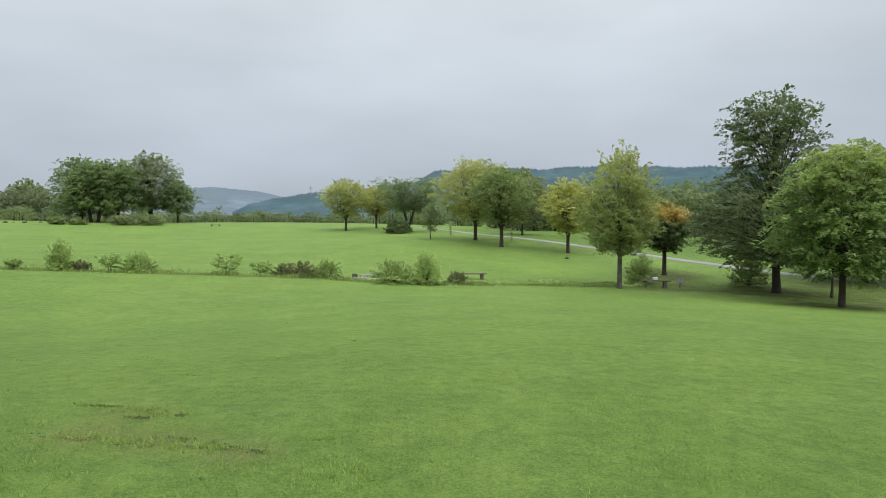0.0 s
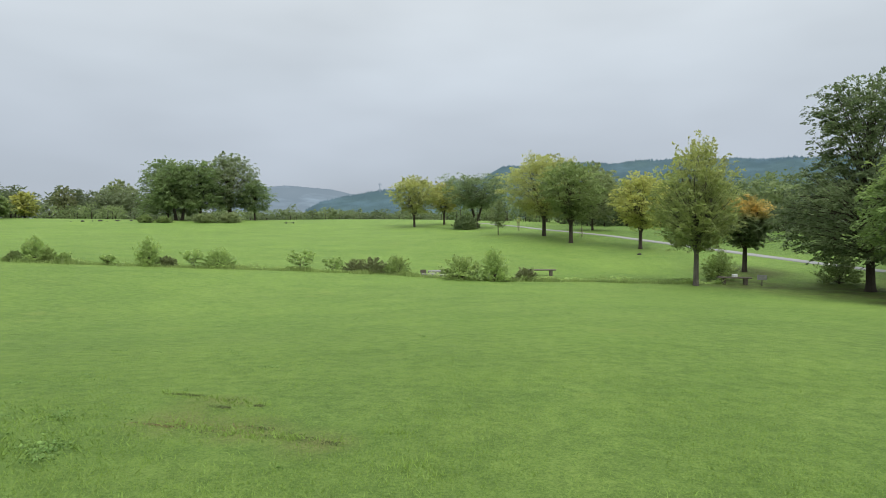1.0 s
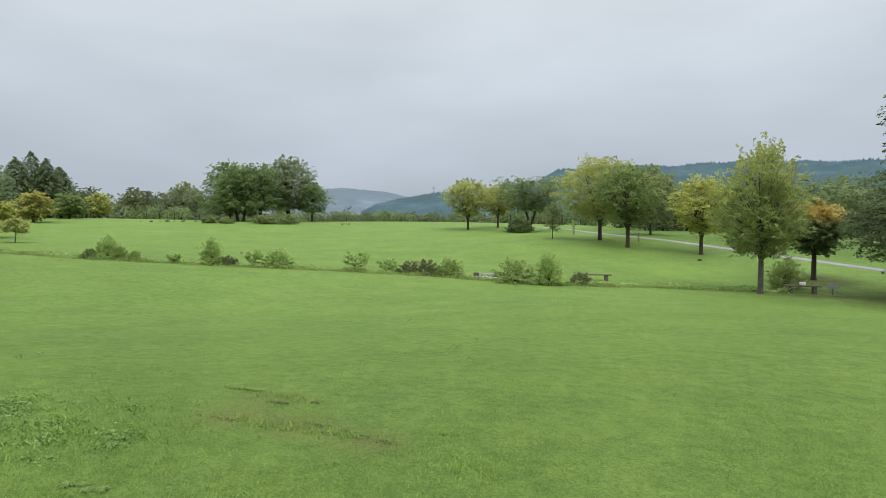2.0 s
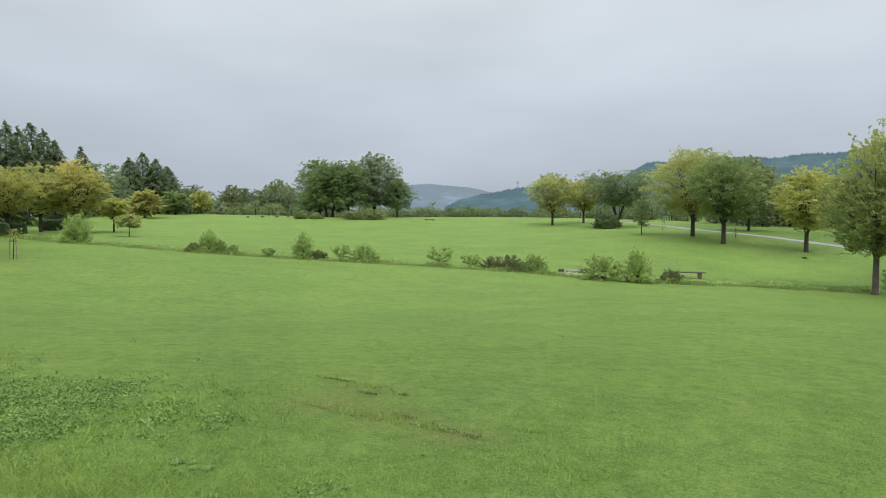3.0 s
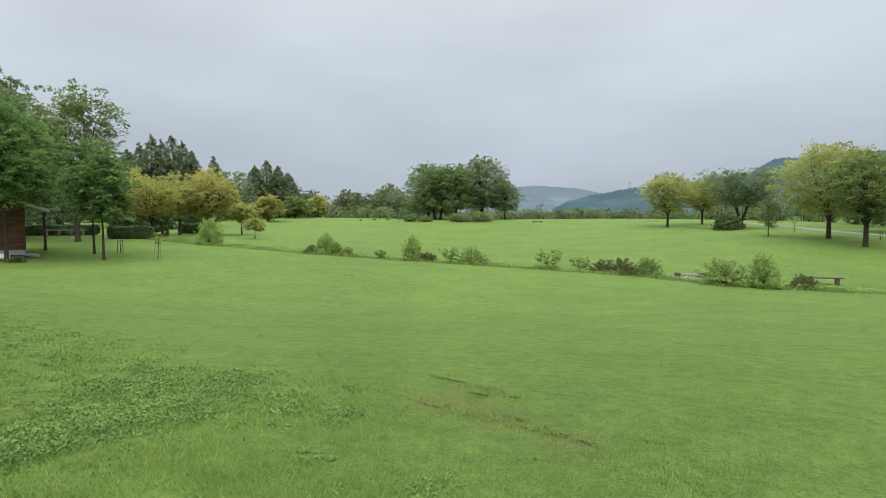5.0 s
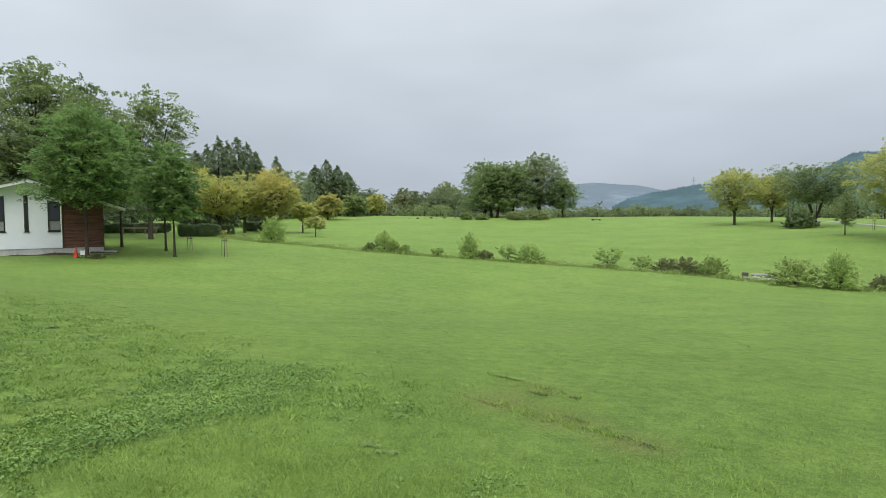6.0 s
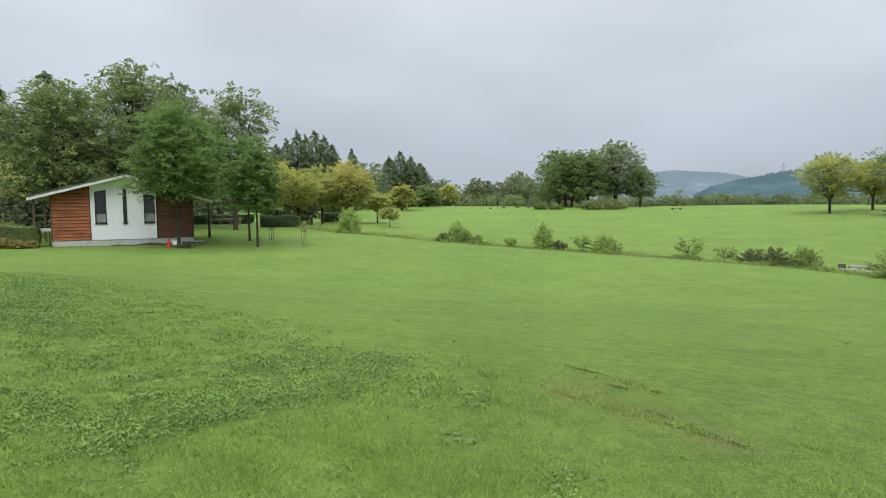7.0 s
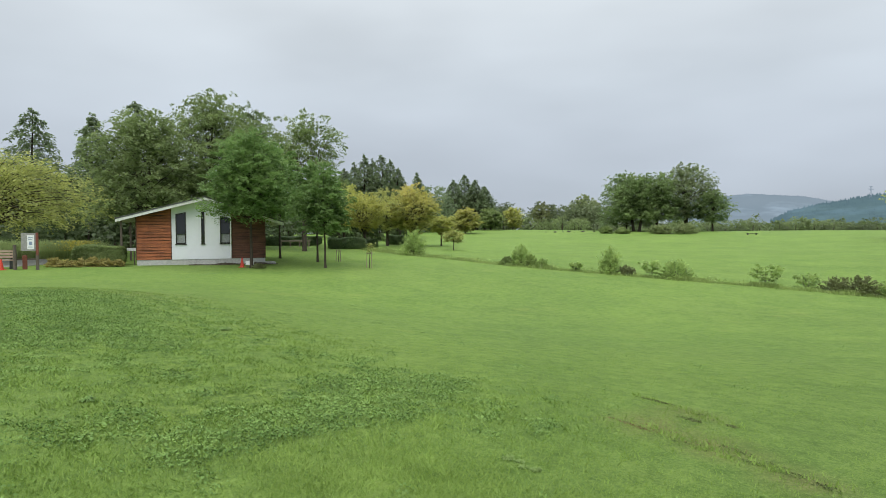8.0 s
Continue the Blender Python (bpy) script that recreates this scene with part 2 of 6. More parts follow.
LEAF_ORANGE = foliage("orange_topped_leaves", (0.110, 0.160, 0.070), (0.168, 0.230, 0.095), (0.236, 0.300, 0.130), top=(0.819, 0.60, 0.18), top_at=(3.2, 4.0))
LEAF_OLIVE = foliage("olive_yellow_leaves", (0.304, 0.318, 0.090), (0.439, 0.448, 0.115), (0.572, 0.560, 0.155), through_light=0.62)
LEAF_SCRUB = foliage("pale_scrub_leaves", (0.179, 0.230, 0.098), (0.257, 0.315, 0.130), (0.352, 0.395, 0.178))
WEED_PALE = foliage("pale_weed_leaves", (0.185, 0.290, 0.075), (0.235, 0.345, 0.098), (0.295, 0.405, 0.140), size=0.3, through_light=0.3, sheen=0.15)
LEAF_DROOP = foliage("drooping_green_leaves", (0.158, 0.245, 0.078), (0.236, 0.350, 0.108), (0.341, 0.455, 0.150), top=(0.378, 0.44, 0.125), top_at=(4.0, 7.0))
LEAF_FRESH = foliage("fresh_green_leaves", (0.255, 0.375, 0.115), (0.380, 0.520, 0.155), (0.510, 0.640, 0.215))
LEAF_GREY = foliage("grey_green_leaves", (0.194, 0.252, 0.110), (0.282, 0.347, 0.146), (0.394, 0.448, 0.202))
LEAF_SILVER = foliage("silvery_leaves", (0.140, 0.204, 0.074), (0.214, 0.294, 0.105), (0.452, 0.490, 0.300), by_patch=0.3)
LEAF_RUSSET = foliage("russet_leaves", (0.158, 0.180, 0.085), (0.226, 0.250, 0.108), (0.299, 0.335, 0.140))
LEAF_CONIFER = foliage("conifer_needles", (0.137, 0.188, 0.100), (0.194, 0.262, 0.132), (0.263, 0.338, 0.166))
LEAF_FEATHER = foliage("feathery_green_leaves", (0.230, 0.325, 0.100), (0.345, 0.452, 0.140), (0.470, 0.575, 0.200))
WOOD_GREY = foliage("grey_green_woodland", (0.137, 0.178, 0.088), (0.168, 0.215, 0.104), (0.205, 0.250, 0.122), size=6.0, by_patch=0.75)
WOOD_SCRUB = foliage("far_scrub_leaves", (0.140, 0.195, 0.084), (0.198, 0.262, 0.106), (0.275, 0.345, 0.138), size=5.0, by_patch=0.7)
WOOD_MID = foliage("green_woodland", (0.131, 0.190, 0.070), (0.173, 0.240, 0.085), (0.226, 0.295, 0.105), size=6.0, by_patch=0.7)
WOOD_DARK = foliage("dark_woodland", (0.089, 0.130, 0.062), (0.121, 0.168, 0.076), (0.163, 0.215, 0.095), size=5.0, by_patch=0.7)
LEAF_WIDE = foliage("yellow_olive_leaves", (0.285, 0.330, 0.100), (0.410, 0.450, 0.130), (0.530, 0.555, 0.170), through_light=0.62)
LEAF_OCHRE = foliage("ochre_leaves", (0.315, 0.290, 0.105), (0.441, 0.395, 0.140), (0.588, 0.510, 0.190), size=0.4)
PALE_GRASS = foliage("pale_tall_grass", (0.300, 0.390, 0.150), (0.380, 0.470, 0.190), (0.470, 0.550, 0.240), size=0.8)
FLOWER_YELLOW = foliage("yellow_petals", (0.62, 0.56, 0.12), (0.72, 0.64, 0.14), (0.80, 0.70, 0.18), size=0.4)
HEDGE_GREEN = foliage("hedge_leaves", (0.102, 0.156, 0.072), (0.150, 0.222, 0.096), (0.216, 0.300, 0.126), size=0.4)


# ---- mesh helpers ----
def part(name, bm, mat, parent=None, label=""):
    me = bpy.data.meshes.new(name)
    bm.to_mesh(me)
    bm.free()
    me.materials.append(mat)
    ob = new(name, me)
    ob.parent = parent
    return tagged(ob, label)


def thing(name, x, y, z, rz, label, category, group="", kind=""):
    ob = new(name)
    ob.empty_display_size = 0.2
    ob.matrix_basis = pose(x, y, z, 0, 0, rz)
    return tagged(ob, label, category, group, kind)


def np_mesh(name, verts, faces, mat, parent=None, label="", smooth=False):
    """One mesh object from arrays of corners and of faces with equally many corners."""
    me = bpy.data.meshes.new(name)
    k = faces.shape[1]
    me.vertices.add(len(verts))
    me.vertices.foreach_set("co", np.ascontiguousarray(verts, dtype=np.float32).ravel())
    me.loops.add(faces.size)
    me.loops.foreach_set("vertex_index", np.ascontiguousarray(faces, dtype=np.int32).ravel())
    me.polygons.add(len(faces))
    me.polygons.foreach_set("loop_start", np.arange(0, faces.size, k, dtype=np.int32))
    if smooth:
        me.polygons.foreach_set("use_smooth", np.ones(len(faces), dtype=bool))
    me.update(calc_edges=True)
    me.materials.append(mat)
    ob = new(name, me)
    ob.parent = parent
    return tagged(ob, label)


def tube(pts, radii, sides=7):
    """Rings round a line of points; verts and quads."""
    pts, radii = np.asarray(pts, float), np.asarray(radii, float)
    d = np.gradient(pts, axis=0)
    d /= np.linalg.norm(d, axis=1, keepdims=True) + 1e-9
    ref = np.where(np.abs(d[:, 2:3]) > 0.9, np.array([[1.0, 0, 0]]), np.array([[0, 0, 1.0]]))
    u = np.cross(d, ref)
    u /= np.linalg.norm(u, axis=1, keepdims=True) + 1e-9
    v = np.cross(d, u)
    a = np.linspace(0, 2 * np.pi, sides, endpoint=False)
    ring = u[:, None] * np.cos(a)[None, :, None] + v[:, None] * np.sin(a)[None, :, None]
    verts = (pts[:, None] + ring * radii[:, None, None]).reshape(-1, 3)
    i = np.arange(len(pts) - 1)[:, None] * sides
    j = np.arange(sides)[None, :]
    k = (j + 1) % sides
    return verts, np.stack([i + j, i + k, i + sides + k, i + sides + j], -1).reshape(-1, 4)


def joined(pieces):
    vs, fs, n = [], [], 0
    for v, f in pieces:
        vs.append(v)
        fs.append(f + n)
        n += len(v)
    return np.concatenate(vs), np.concatenate(fs)


def leaves(rng, centres, normals, length, width, along=None, loose=0.45):
    """Pointed leaves, one quad each, at the centres, facing about along the normals, and lying about along a direction where it is given."""
    n = len(centres)
    nrm = normals + rng.normal(0, loose, (n, 3))
    nrm /= np.linalg.norm(nrm, axis=1, keepdims=True) + 1e-9
    turn = rng.normal(0, 1, (n, 3))
    if along is not None:
        turn = np.cross(along + turn * 0.35, nrm)
    a = np.cross(nrm, turn)
    a /= np.linalg.norm(a, axis=1, keepdims=True) + 1e-9
    b = np.cross(nrm, a)
    s = rng.uniform(0.65, 1.3, (n, 1))
    la, wb = a * s * length * 0.5, b * s * width * 0.5
    dip = nrm * s * length * 0.12
    v = np.stack([centres - la - dip, centres + wb - la * 0.15, centres + la - dip, centres - wb - la * 0.15], 1).reshape(-1, 3)
    return v, np.arange(4 * n).reshape(n, 4)


def box(bm, x0, x1, y0, y1, z0, z1, bevel=0.0):
    vs = [bm.verts.new((x, y, z)) for z in (z0, z1) for y in (y0, y1) for x in (x0, x1)]
    made = []
    for q in ((0, 2, 3, 1), (4, 5, 7, 6), (0, 1, 5, 4), (2, 6, 7, 3), (0, 4, 6, 2), (1, 3, 7, 5)):
        made.append(bm.faces.new([vs[i] for i in q]))
    if bevel:
        es = list({e for f in made for e in f.edges})
        bmesh.ops.bevel(bm, geom=es, offset=bevel, segments=1, affect="EDGES")
    return bm


def cyl(bm, x, y, z0, z1, r0, r1=None, sides=12, lean=(0, 0)):
    r1 = r0 if r1 is None else r1
    lo = [bm.verts.new((x + r0 * math.cos(a), y + r0 * math.sin(a), z0)) for a in np.linspace(0, 2 * math.pi, sides, endpoint=False)]
    hi = [bm.verts.new((x + lean[0] + r1 * math.cos(a), y + lean[1] + r1 * math.sin(a), z1)) for a in np.linspace(0, 2 * math.pi, sides, endpoint=False)]
    for i in range(sides):
        bm.faces.new((lo[i], lo[(i + 1) % sides], hi[(i + 1) % sides], hi[i]))
    bm.faces.new(hi)
    bm.faces.new(lo[::-1])
    return bm


# ---- ground ----
FORMS = [(0, 0, 9, 0.44), (-16, 4, 9, 0.46), (-33, 12, 14, -0.19), (8, 14, 10, 0.29), (22, 32, 13, -0.9), (0, 38, 13, -1.12), (-20, 36, 13, -0.25), (-36, 30, 12, 0.24), (5, 60, 18, 0.59), (-30, 70, 24, -1.03), (10, 100, 30, 1.08), (-60, 95, 35, 0.42), (-90, 40, 35, 0.74), (50, 60, 30, -0.71), (45, 10, 28, -1.1), (-12, 16, 8, -0.97), (-48, 45, 14, -0.09), (12, 46, 8, -0.06), (-30, 120, 25, 1.31), (-85, 95, 25, 1.38)]
FORMS += [(-13.6, 3.2, 2.6, 0.12), (-13, 1.6, 3.6, 0.36), (-7.5, 0.8, 3.0, 0.10)]
DITCH = [(-46.7, 34.0), (-40.7, 31.0), (-34.7, 29.2), (-25.6, 29.7), (-20.0, 31.7), (-12.3, 34.4), (-6.7, 35.1), (-1.0, 33.5), (4.1, 35.1), (9.2, 35.3)]


def line_distance(x, y, line):
    best = np.full(np.shape(x), 1e9)
    for (ax, ay), (bx, by) in zip(line, line[1:]):
        dx, dy = bx - ax, by - ay
        s = np.clip(((x - ax) * dx + (y - ay) * dy) / (dx * dx + dy * dy), 0, 1)
        best = np.minimum(best, np.hypot(x - ax - s * dx, y - ay - s * dy))
    return best


def ground(x, y):
    """The ground's height: a gentle slope with low swells and hollows, and the shallow ditch."""
    x, y = np.asarray(x, float), np.asarray(y, float)
    d = np.hypot(x, y)
    near = np.minimum(1, 180 / np.maximum(d, 1))
    xc, yc = x * near, y * near
    z = -0.21 - 0.35 * xc / 50 - 0.14 * yc / 50
    for cx, cy, s, h in FORMS:
        z = z + h * np.exp(-((xc - cx) ** 2 + (yc - cy) ** 2) / (2 * s * s))
    k = np.clip((d - 135) / 60, 0, 1)
    k = k * k * (3 - 2 * k)
    z = z * (1 - k) + k * 0.2
    return z - 0.17 * np.exp(-(line_distance(x, y, DITCH) / 0.75) ** 2)


def gz(x, y):
    return float(ground(x, y))


def build_ground():
    ring = [0.0]
    r = 1.0
    while r < 4200:
        ring.append(r)
        r *= 1.017 if r < 62 else 1.03
    ring = np.array(ring[1:])
    az = np.concatenate([np.arange(-48, 98, 1.0), np.arange(100, 310, 4.0)])
    a = np.radians(az)
    x, y = -ring[:, None] * np.sin(a), ring[:, None] * np.cos(a)
    v = np.stack([x, y, ground(x, y)], -1).reshape(-1, 3)
    n, m = len(ring), len(a)
    i, j = np.meshgrid(np.arange(n - 1), np.arange(m), indexing="ij")
    k = (j + 1) % m
    f = np.stack([i * m + j, (i + 1) * m + j, (i + 1) * m + k, i * m + k], -1).reshape(-1, 4)
    v = np.concatenate([v, [[0, 0, gz(0, 0)]]])
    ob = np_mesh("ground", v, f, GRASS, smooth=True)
    cap = np.stack([np.full(m, len(v) - 1), np.arange(m), (np.arange(m) + 1) % m], -1)
    bm = bmesh.new()
    bm.from_mesh(ob.data)
    bm.verts.ensure_lookup_table()
    for q in cap:
        bm.faces.new([bm.verts[int(i)] for i in q]).smooth = True
    bm.to_mesh(ob.data)
    bm.free()
    return tagged(ob, "short mown green lawn sloping gently away to a shallow ditch", "lawn", kind="structure")


build_ground()


# ---- trees and shrubs ----
PROFILES = {
    "round": lambda u: np.sin(np.pi * np.clip(u * 0.86 + 0.12, 0, 1)) ** 0.6,
    "vase": lambda u: np.clip(0.36 + 1.25 * u, 0, 1) * np.sqrt(np.clip(1.04 - u ** 3.0, 0, 1)),
    "tiered": lambda u: np.interp(u, (0, 0.12, 0.36, 0.48, 0.56, 0.72, 0.90, 1), (0.60, 0.95, 1.0, 0.74, 0.55, 0.60, 0.50, 0.22)),
    "cedar": lambda u: np.interp(u, (0, 0.4, 0.72, 0.92, 1), (1.0, 0.82, 0.50, 0.22, 0.03)),
    "dome": lambda u: np.sqrt(np.clip(1.0 - (np.clip(u, 0, 1) * 0.97) ** 2.2, 0, 1)),
    "tall": lambda u: np.sin(np.pi * np.clip(u * 0.80 + 0.16, 0, 1)) ** 0.8,
    "flat": lambda u: np.interp(u, (0, 0.3, 0.7, 0.93, 1), (0.45, 0.85, 1.0, 0.92, 0.62)),
    "cone": lambda u: np.clip(1.0 - u ** 1.5 * 0.93, 0.05, 1),
    "fan": lambda u: np.interp(u, (0, 0.35, 0.75, 1), (0.45, 0.8, 1.0, 0.55)),
}


def unit(v):
    return v / (np.linalg.norm(v, axis=-1, keepdims=True) + 1e-9)


def sprays(rng, base, way, length, width, per, droop, leaf, slim=0.6, lift=0.6, loose=0.34, deep=0.075):
    """Flat drooping sprays of leaves, each fanning out from its base."""
    n = len(base)
    way = unit(way)
    flat_out = way * np.array([1, 1, 0.0])
    up = np.array([0, 0, 1.0]) + flat_out * lift + rng.normal(0, 0.22, (n, 3))
    up = unit(up - way * np.sum(up * way, axis=1, keepdims=True))
    cross = np.cross(up, way)
    t = rng.uniform(0, 1, (n, per)) ** 0.8
    side = rng.uniform(-1, 1, (n, per))
    half = width[:, None] * np.sin(np.pi * (0.14 + 0.82 * t))
    pos = base[:, None] + way[:, None] * (length[:, None] * t)[..., None] + cross[:, None] * (half * side)[..., None]
    pos = pos + up[:, None] * (rng.normal(0, deep, (n, per)) * length[:, None])[..., None]
    pos[..., 2] -= droop * length[:, None] * (t ** 2 + 0.35 * side ** 2)
    nrm = up[:, None] + way[:, None] * (droop * t)[..., None] + cross[:, None] * (0.4 * droop * side)[..., None]
    along = way[:, None] + cross[:, None] * (side * 0.9)[..., None]
    return leaves(rng, pos.reshape(-1, 3), nrm.reshape(-1, 3), leaf, leaf * slim, along.reshape(-1, 3), loose)


def grow(rng, h, w, low, style, boughs, per_bough, per, leaf, trunk, off=(0, 0), rise=0.35, droop=0.35, spray=0.6, slim=0.6, stems=1, fork=0.6, gaps=0.0, spread=1.0, ragged=0.14, inner=0.3, point=0.0, lift=0.6, fork_at=0.0):
    """Trunk, boughs that reach the crown's outline, and sprays of leaves along them."""
    prof = PROFILES[style]
    cone = style in ("cone", "cedar")
    # the boughs' ends, spread over the outline
    grid = np.linspace(0, 1, 200)
    slope = np.gradient(prof(grid), grid) * w * 0.5 / max(h - low, 0.2)
    cdf = np.cumsum(prof(grid) * np.sqrt(1 + slope ** 2) + 0.05 + (0 if cone else 0.3) * grid ** 3)
    cdf = cdf / cdf[-1]
    u = np.interp((np.arange(boughs) + rng.uniform(0, 1, boughs)) / boughs, cdf, grid)
    a = np.arange(boughs) * 2.39996 + rng.normal(0, 0.25, boughs)
    ph = rng.uniform(0, 6.283, 6)
    lobes = np.sin(2 * a + ph[0] + 3 * u) * np.sin(6 * u + ph[1]) + 0.8 * np.sin(3 * a + ph[2] - 7 * u) + 0.6 * np.sin(5 * a + ph[3] + 9 * u)
    reach = 1 + ragged * (0.55 * lobes + rng.normal(0, 0.45, boughs))
    if gaps:
        keep = (np.sin(4 * a + ph[4] + 5 * u) + np.sin(11 * u + 2 * a + ph[5]) + rng.normal(0, 0.5, boughs)) > gaps * 3 - 2
        u, a, reach = u[keep], a[keep], reach[keep]
    n = len(u)
    r = prof(u) * w * 0.5 * np.clip(reach, 0.6, 1.1)
    r = np.maximum(r - spray * 0.45, 0.06 * w * (0.3 if cone else 1) * (1 - 0.5 * u))
    lean = np.array([off[0], off[1]])
    drop = droop * spray * 0.5
    ztip = low + (h - low - spray * 0.25) * u * (1 + (0 if cone else 0.03) * (reach - 1) / max(ragged, 0.01)) + drop * (1 - u)
    ztip = np.clip(ztip, 0.04, h - spray * 0.2)
    tip = np.stack([r * np.cos(a) + lean[0] * (0.3 + 0.7 * u), r * np.sin(a) + lean[1] * (0.3 + 0.7 * u), ztip], 1)
    # stems
    top = h * (0.95 if cone else 0.78)
    wood, lines = [], []
    for s in range(stems):
        ang = 2 * np.pi * s / max(stems, 1) + ph[0]
        foot = np.array([math.cos(ang), math.sin(ang)]) * (trunk * 1.2 if stems > 1 else 0)
        out = np.array([math.cos(ang), math.sin(ang)]) * (w * 0.14 if stems > 1 else 0)
        if fork_at:
            foot, out = foot * 0, unit(out) * w * rng.uniform(0.16, 0.26)
        zz = np.concatenate([[-0.15, 0.05, 0.2], np.linspace(0.5, max(top, 1.0), 8)]) if h > 2.5 and not fork_at else np.concatenate([[-0.15, 0.05, 0.2, fork_at * 0.85, fork_at], np.linspace(fork_at + 0.25, top, 6)]) if fork_at else np.linspace(-0.12, top, 11)
        f = np.clip(zz / top, 0, 1)
        wob = np.cumsum(rng.normal(0, trunk * 0.15, (11, 2)), axis=0) * f[:, None]
        g = np.clip((zz - fork_at) / (top - fork_at), 0, 1) ** 0.85 if fork_at else f
        if fork_at:
            wob = wob * (g > 0)[:, None]
        line = np.stack([foot[k] + out[k] * g + lean[k] * 0.8 * f ** 1.5 + wob[:, k] for k in range(2)] + [zz], 1)
        rr = trunk / math.sqrt(stems) * np.maximum(1 - (0.98 if cone else 0.85) * f, 0.02)
        if fork_at:
            rr = np.where(g > 0, trunk * 0.62 * np.maximum(1 - 0.85 * g, 0.03), trunk * (1 - 0.1 * f) * (1.0 if s == 0 else 0.7))
        rr[:3] *= (1.5, 1.28, 1.1)
        wood.append(tube(line, rr, 9))
        lines.append((line, zz, rr))
    # boughs
    own = np.arange(n) % stems
    lo = low * (0.2 if low < 0.3 else 0.78)
    z0 = tip[:, 2] + spray * 0.1 if cone else lo + np.maximum(tip[:, 2] - lo, 0.05) * rng.uniform(fork * 0.4, fork * 1.25, n)
    z0 = np.clip(z0, lo * 0.9, top * 0.96)
    p0 = np.zeros((n, 3))
    r0 = np.zeros(n)
    for k, (line, zz, rr) in enumerate(lines):
        q = own == k
        p0[q] = np.stack([np.interp(z0[q], zz, line[:, c]) for c in range(3)], 1)
        r0[q] = np.interp(z0[q], zz, rr)
    span = np.linalg.norm(tip - p0, axis=1)
    p1 = p0 * 0.5 + tip * 0.5
    p1[:, 2] += rise * span * 0.35
    ts = np.linspace(0, 1, 5)[None, :, None]
    cur = (1 - ts) ** 2 * p0[:, None] + 2 * ts * (1 - ts) * p1[:, None] + ts ** 2 * tip[:, None]
    thick = np.minimum(r0 * 0.5, 0.007 * span + 0.008)
    for i in range(n):
        wood.append(tube(cur[i], thick[i] * (1 - 0.8 * ts[0, :, 0]), 3))
    # sprays along the boughs
    k = per_bough
    share = rng.uniform(0, 1, (n, k))
    s = inner + (1 - inner) * ((np.arange(k)[None] + share) / k) ** 0.65
    s[:, -1] = 1.0
    base = ((1 - s) ** 2)[..., None] * p0[:, None] + (2 * s * (1 - s))[..., None] * p1[:, None] + (s ** 2)[..., None] * tip[:, None]
    tan = unit((1 - s)[..., None] * (p1 - p0)[:, None] + s[..., None] * (tip - p1)[:, None])
    swing = rng.normal(0, 0.85, (n, k)) * np.where(s > 0.97, 0.4, 1.0)
    cs, sn = np.cos(swing), np.sin(swing)
    way = np.stack([tan[..., 0] * cs - tan[..., 1] * sn, tan[..., 0] * sn + tan[..., 1] * cs, tan[..., 2] * 0.35 + point + rng.normal(0, 0.16, (n, k))], -1)
    way = unit(way)
    sideways = rng.normal(0, 1, (n, k, 3)) * (0.14 * span[:, None] * (1.1 - s) + 0.42 * spray * (s > inner + 0.05))[..., None] * spread
    base = base + sideways * np.array([1, 1, 0.5])
    base, way = base.reshape(-1, 3), way.reshape(-1, 3)
    ln = spray * rng.uniform(0.6, 1.25, len(base))
    base = base - way * (ln * 0.25)[:, None]
    lv, lf = sprays(rng, base, way, ln, ln * rng.uniform(0.32, 0.55, len(base)), per, droop, leaf, slim, lift)
    lv[:, 2] = np.maximum(lv[:, 2], 0.02)
    return (lv, lf), joined(wood)


SEED = [100]


def tree(name, x, y, h, w, low, mat, label, category="tree", style="round", boughs=60, per_bough=12, count=11000, leaf=0.2, trunk=0.16, bark=BARK, rz=0, group="", spray=0.0, **kw):
    SEED[0] += 1
    rng = np.random.default_rng(SEED[0])
    spray = spray or min(1.2, max(0.3, 0.115 * w))
    per = max(6, int(count / (boughs * per_bough)))
    lv, wd = grow(rng, h, w, low, style, boughs, per_bough, per, leaf, trunk, spray=spray, **kw)
    ob = thing(name, x, y, gz(x, y), rz, label, category, group)
    np_mesh("trunk", *wd, bark, ob, smooth=True)
    np_mesh("crown", *lv, mat, ob)
    return ob


def bush(x, y, h, w, mat, label, style="dome", boughs=34, per_bough=8, count=3250, leaf=0.11, low=0.05, stems=3, group="shrubs along the ditch", name="shrub", **kw):
    SEED[0] += 1
    rng = np.random.default_rng(SEED[0])
    opts = dict(spray=max(0.14, 0.2 * h), rise=0.25, droop=0.12, point=0.35, ragged=0.16, fork=0.1, inner=0.3, spread=0.6)
    opts.update(kw)
    per = max(5, int(count / (boughs * per_bough)))
    lv, wd = grow(rng, h, w, h * low, style, boughs, per_bough, per, leaf, 0.03, stems=stems, **opts)
    ob = thing(name, x, y, gz(x, y), 0, label, "shrub", group)
    np_mesh("stem", *wd, BARK, ob, smooth=True)
    np_mesh("foliage", *lv, mat, ob)
    return ob


# trees by the path and the bench
tree("tall_tree", 17.75, 32.6, 10.8, 8.4, 1.6, LEAF_SHADY, "tall dark green broadleaf tree with a thick brown trunk", style="tiered", boughs=210, per_bough=13, count=60000, trunk=0.22, leaf=0.145, off=(-0.5, 0.1), spray=0.55, ragged=0.11, droop=0.3, fork=0.75)
tree("broadleaf_tree", 16.6, 25.5, 7.0, 5.6, 1.35, LEAF_DROOP, "bushy mid-green broadleaf tree with low drooping branches", boughs=130, per_bough=13, count=36000, trunk=0.125, leaf=0.15, spray=0.62, droop=0.42, rise=0.45, stems=3, fork_at=1.4)
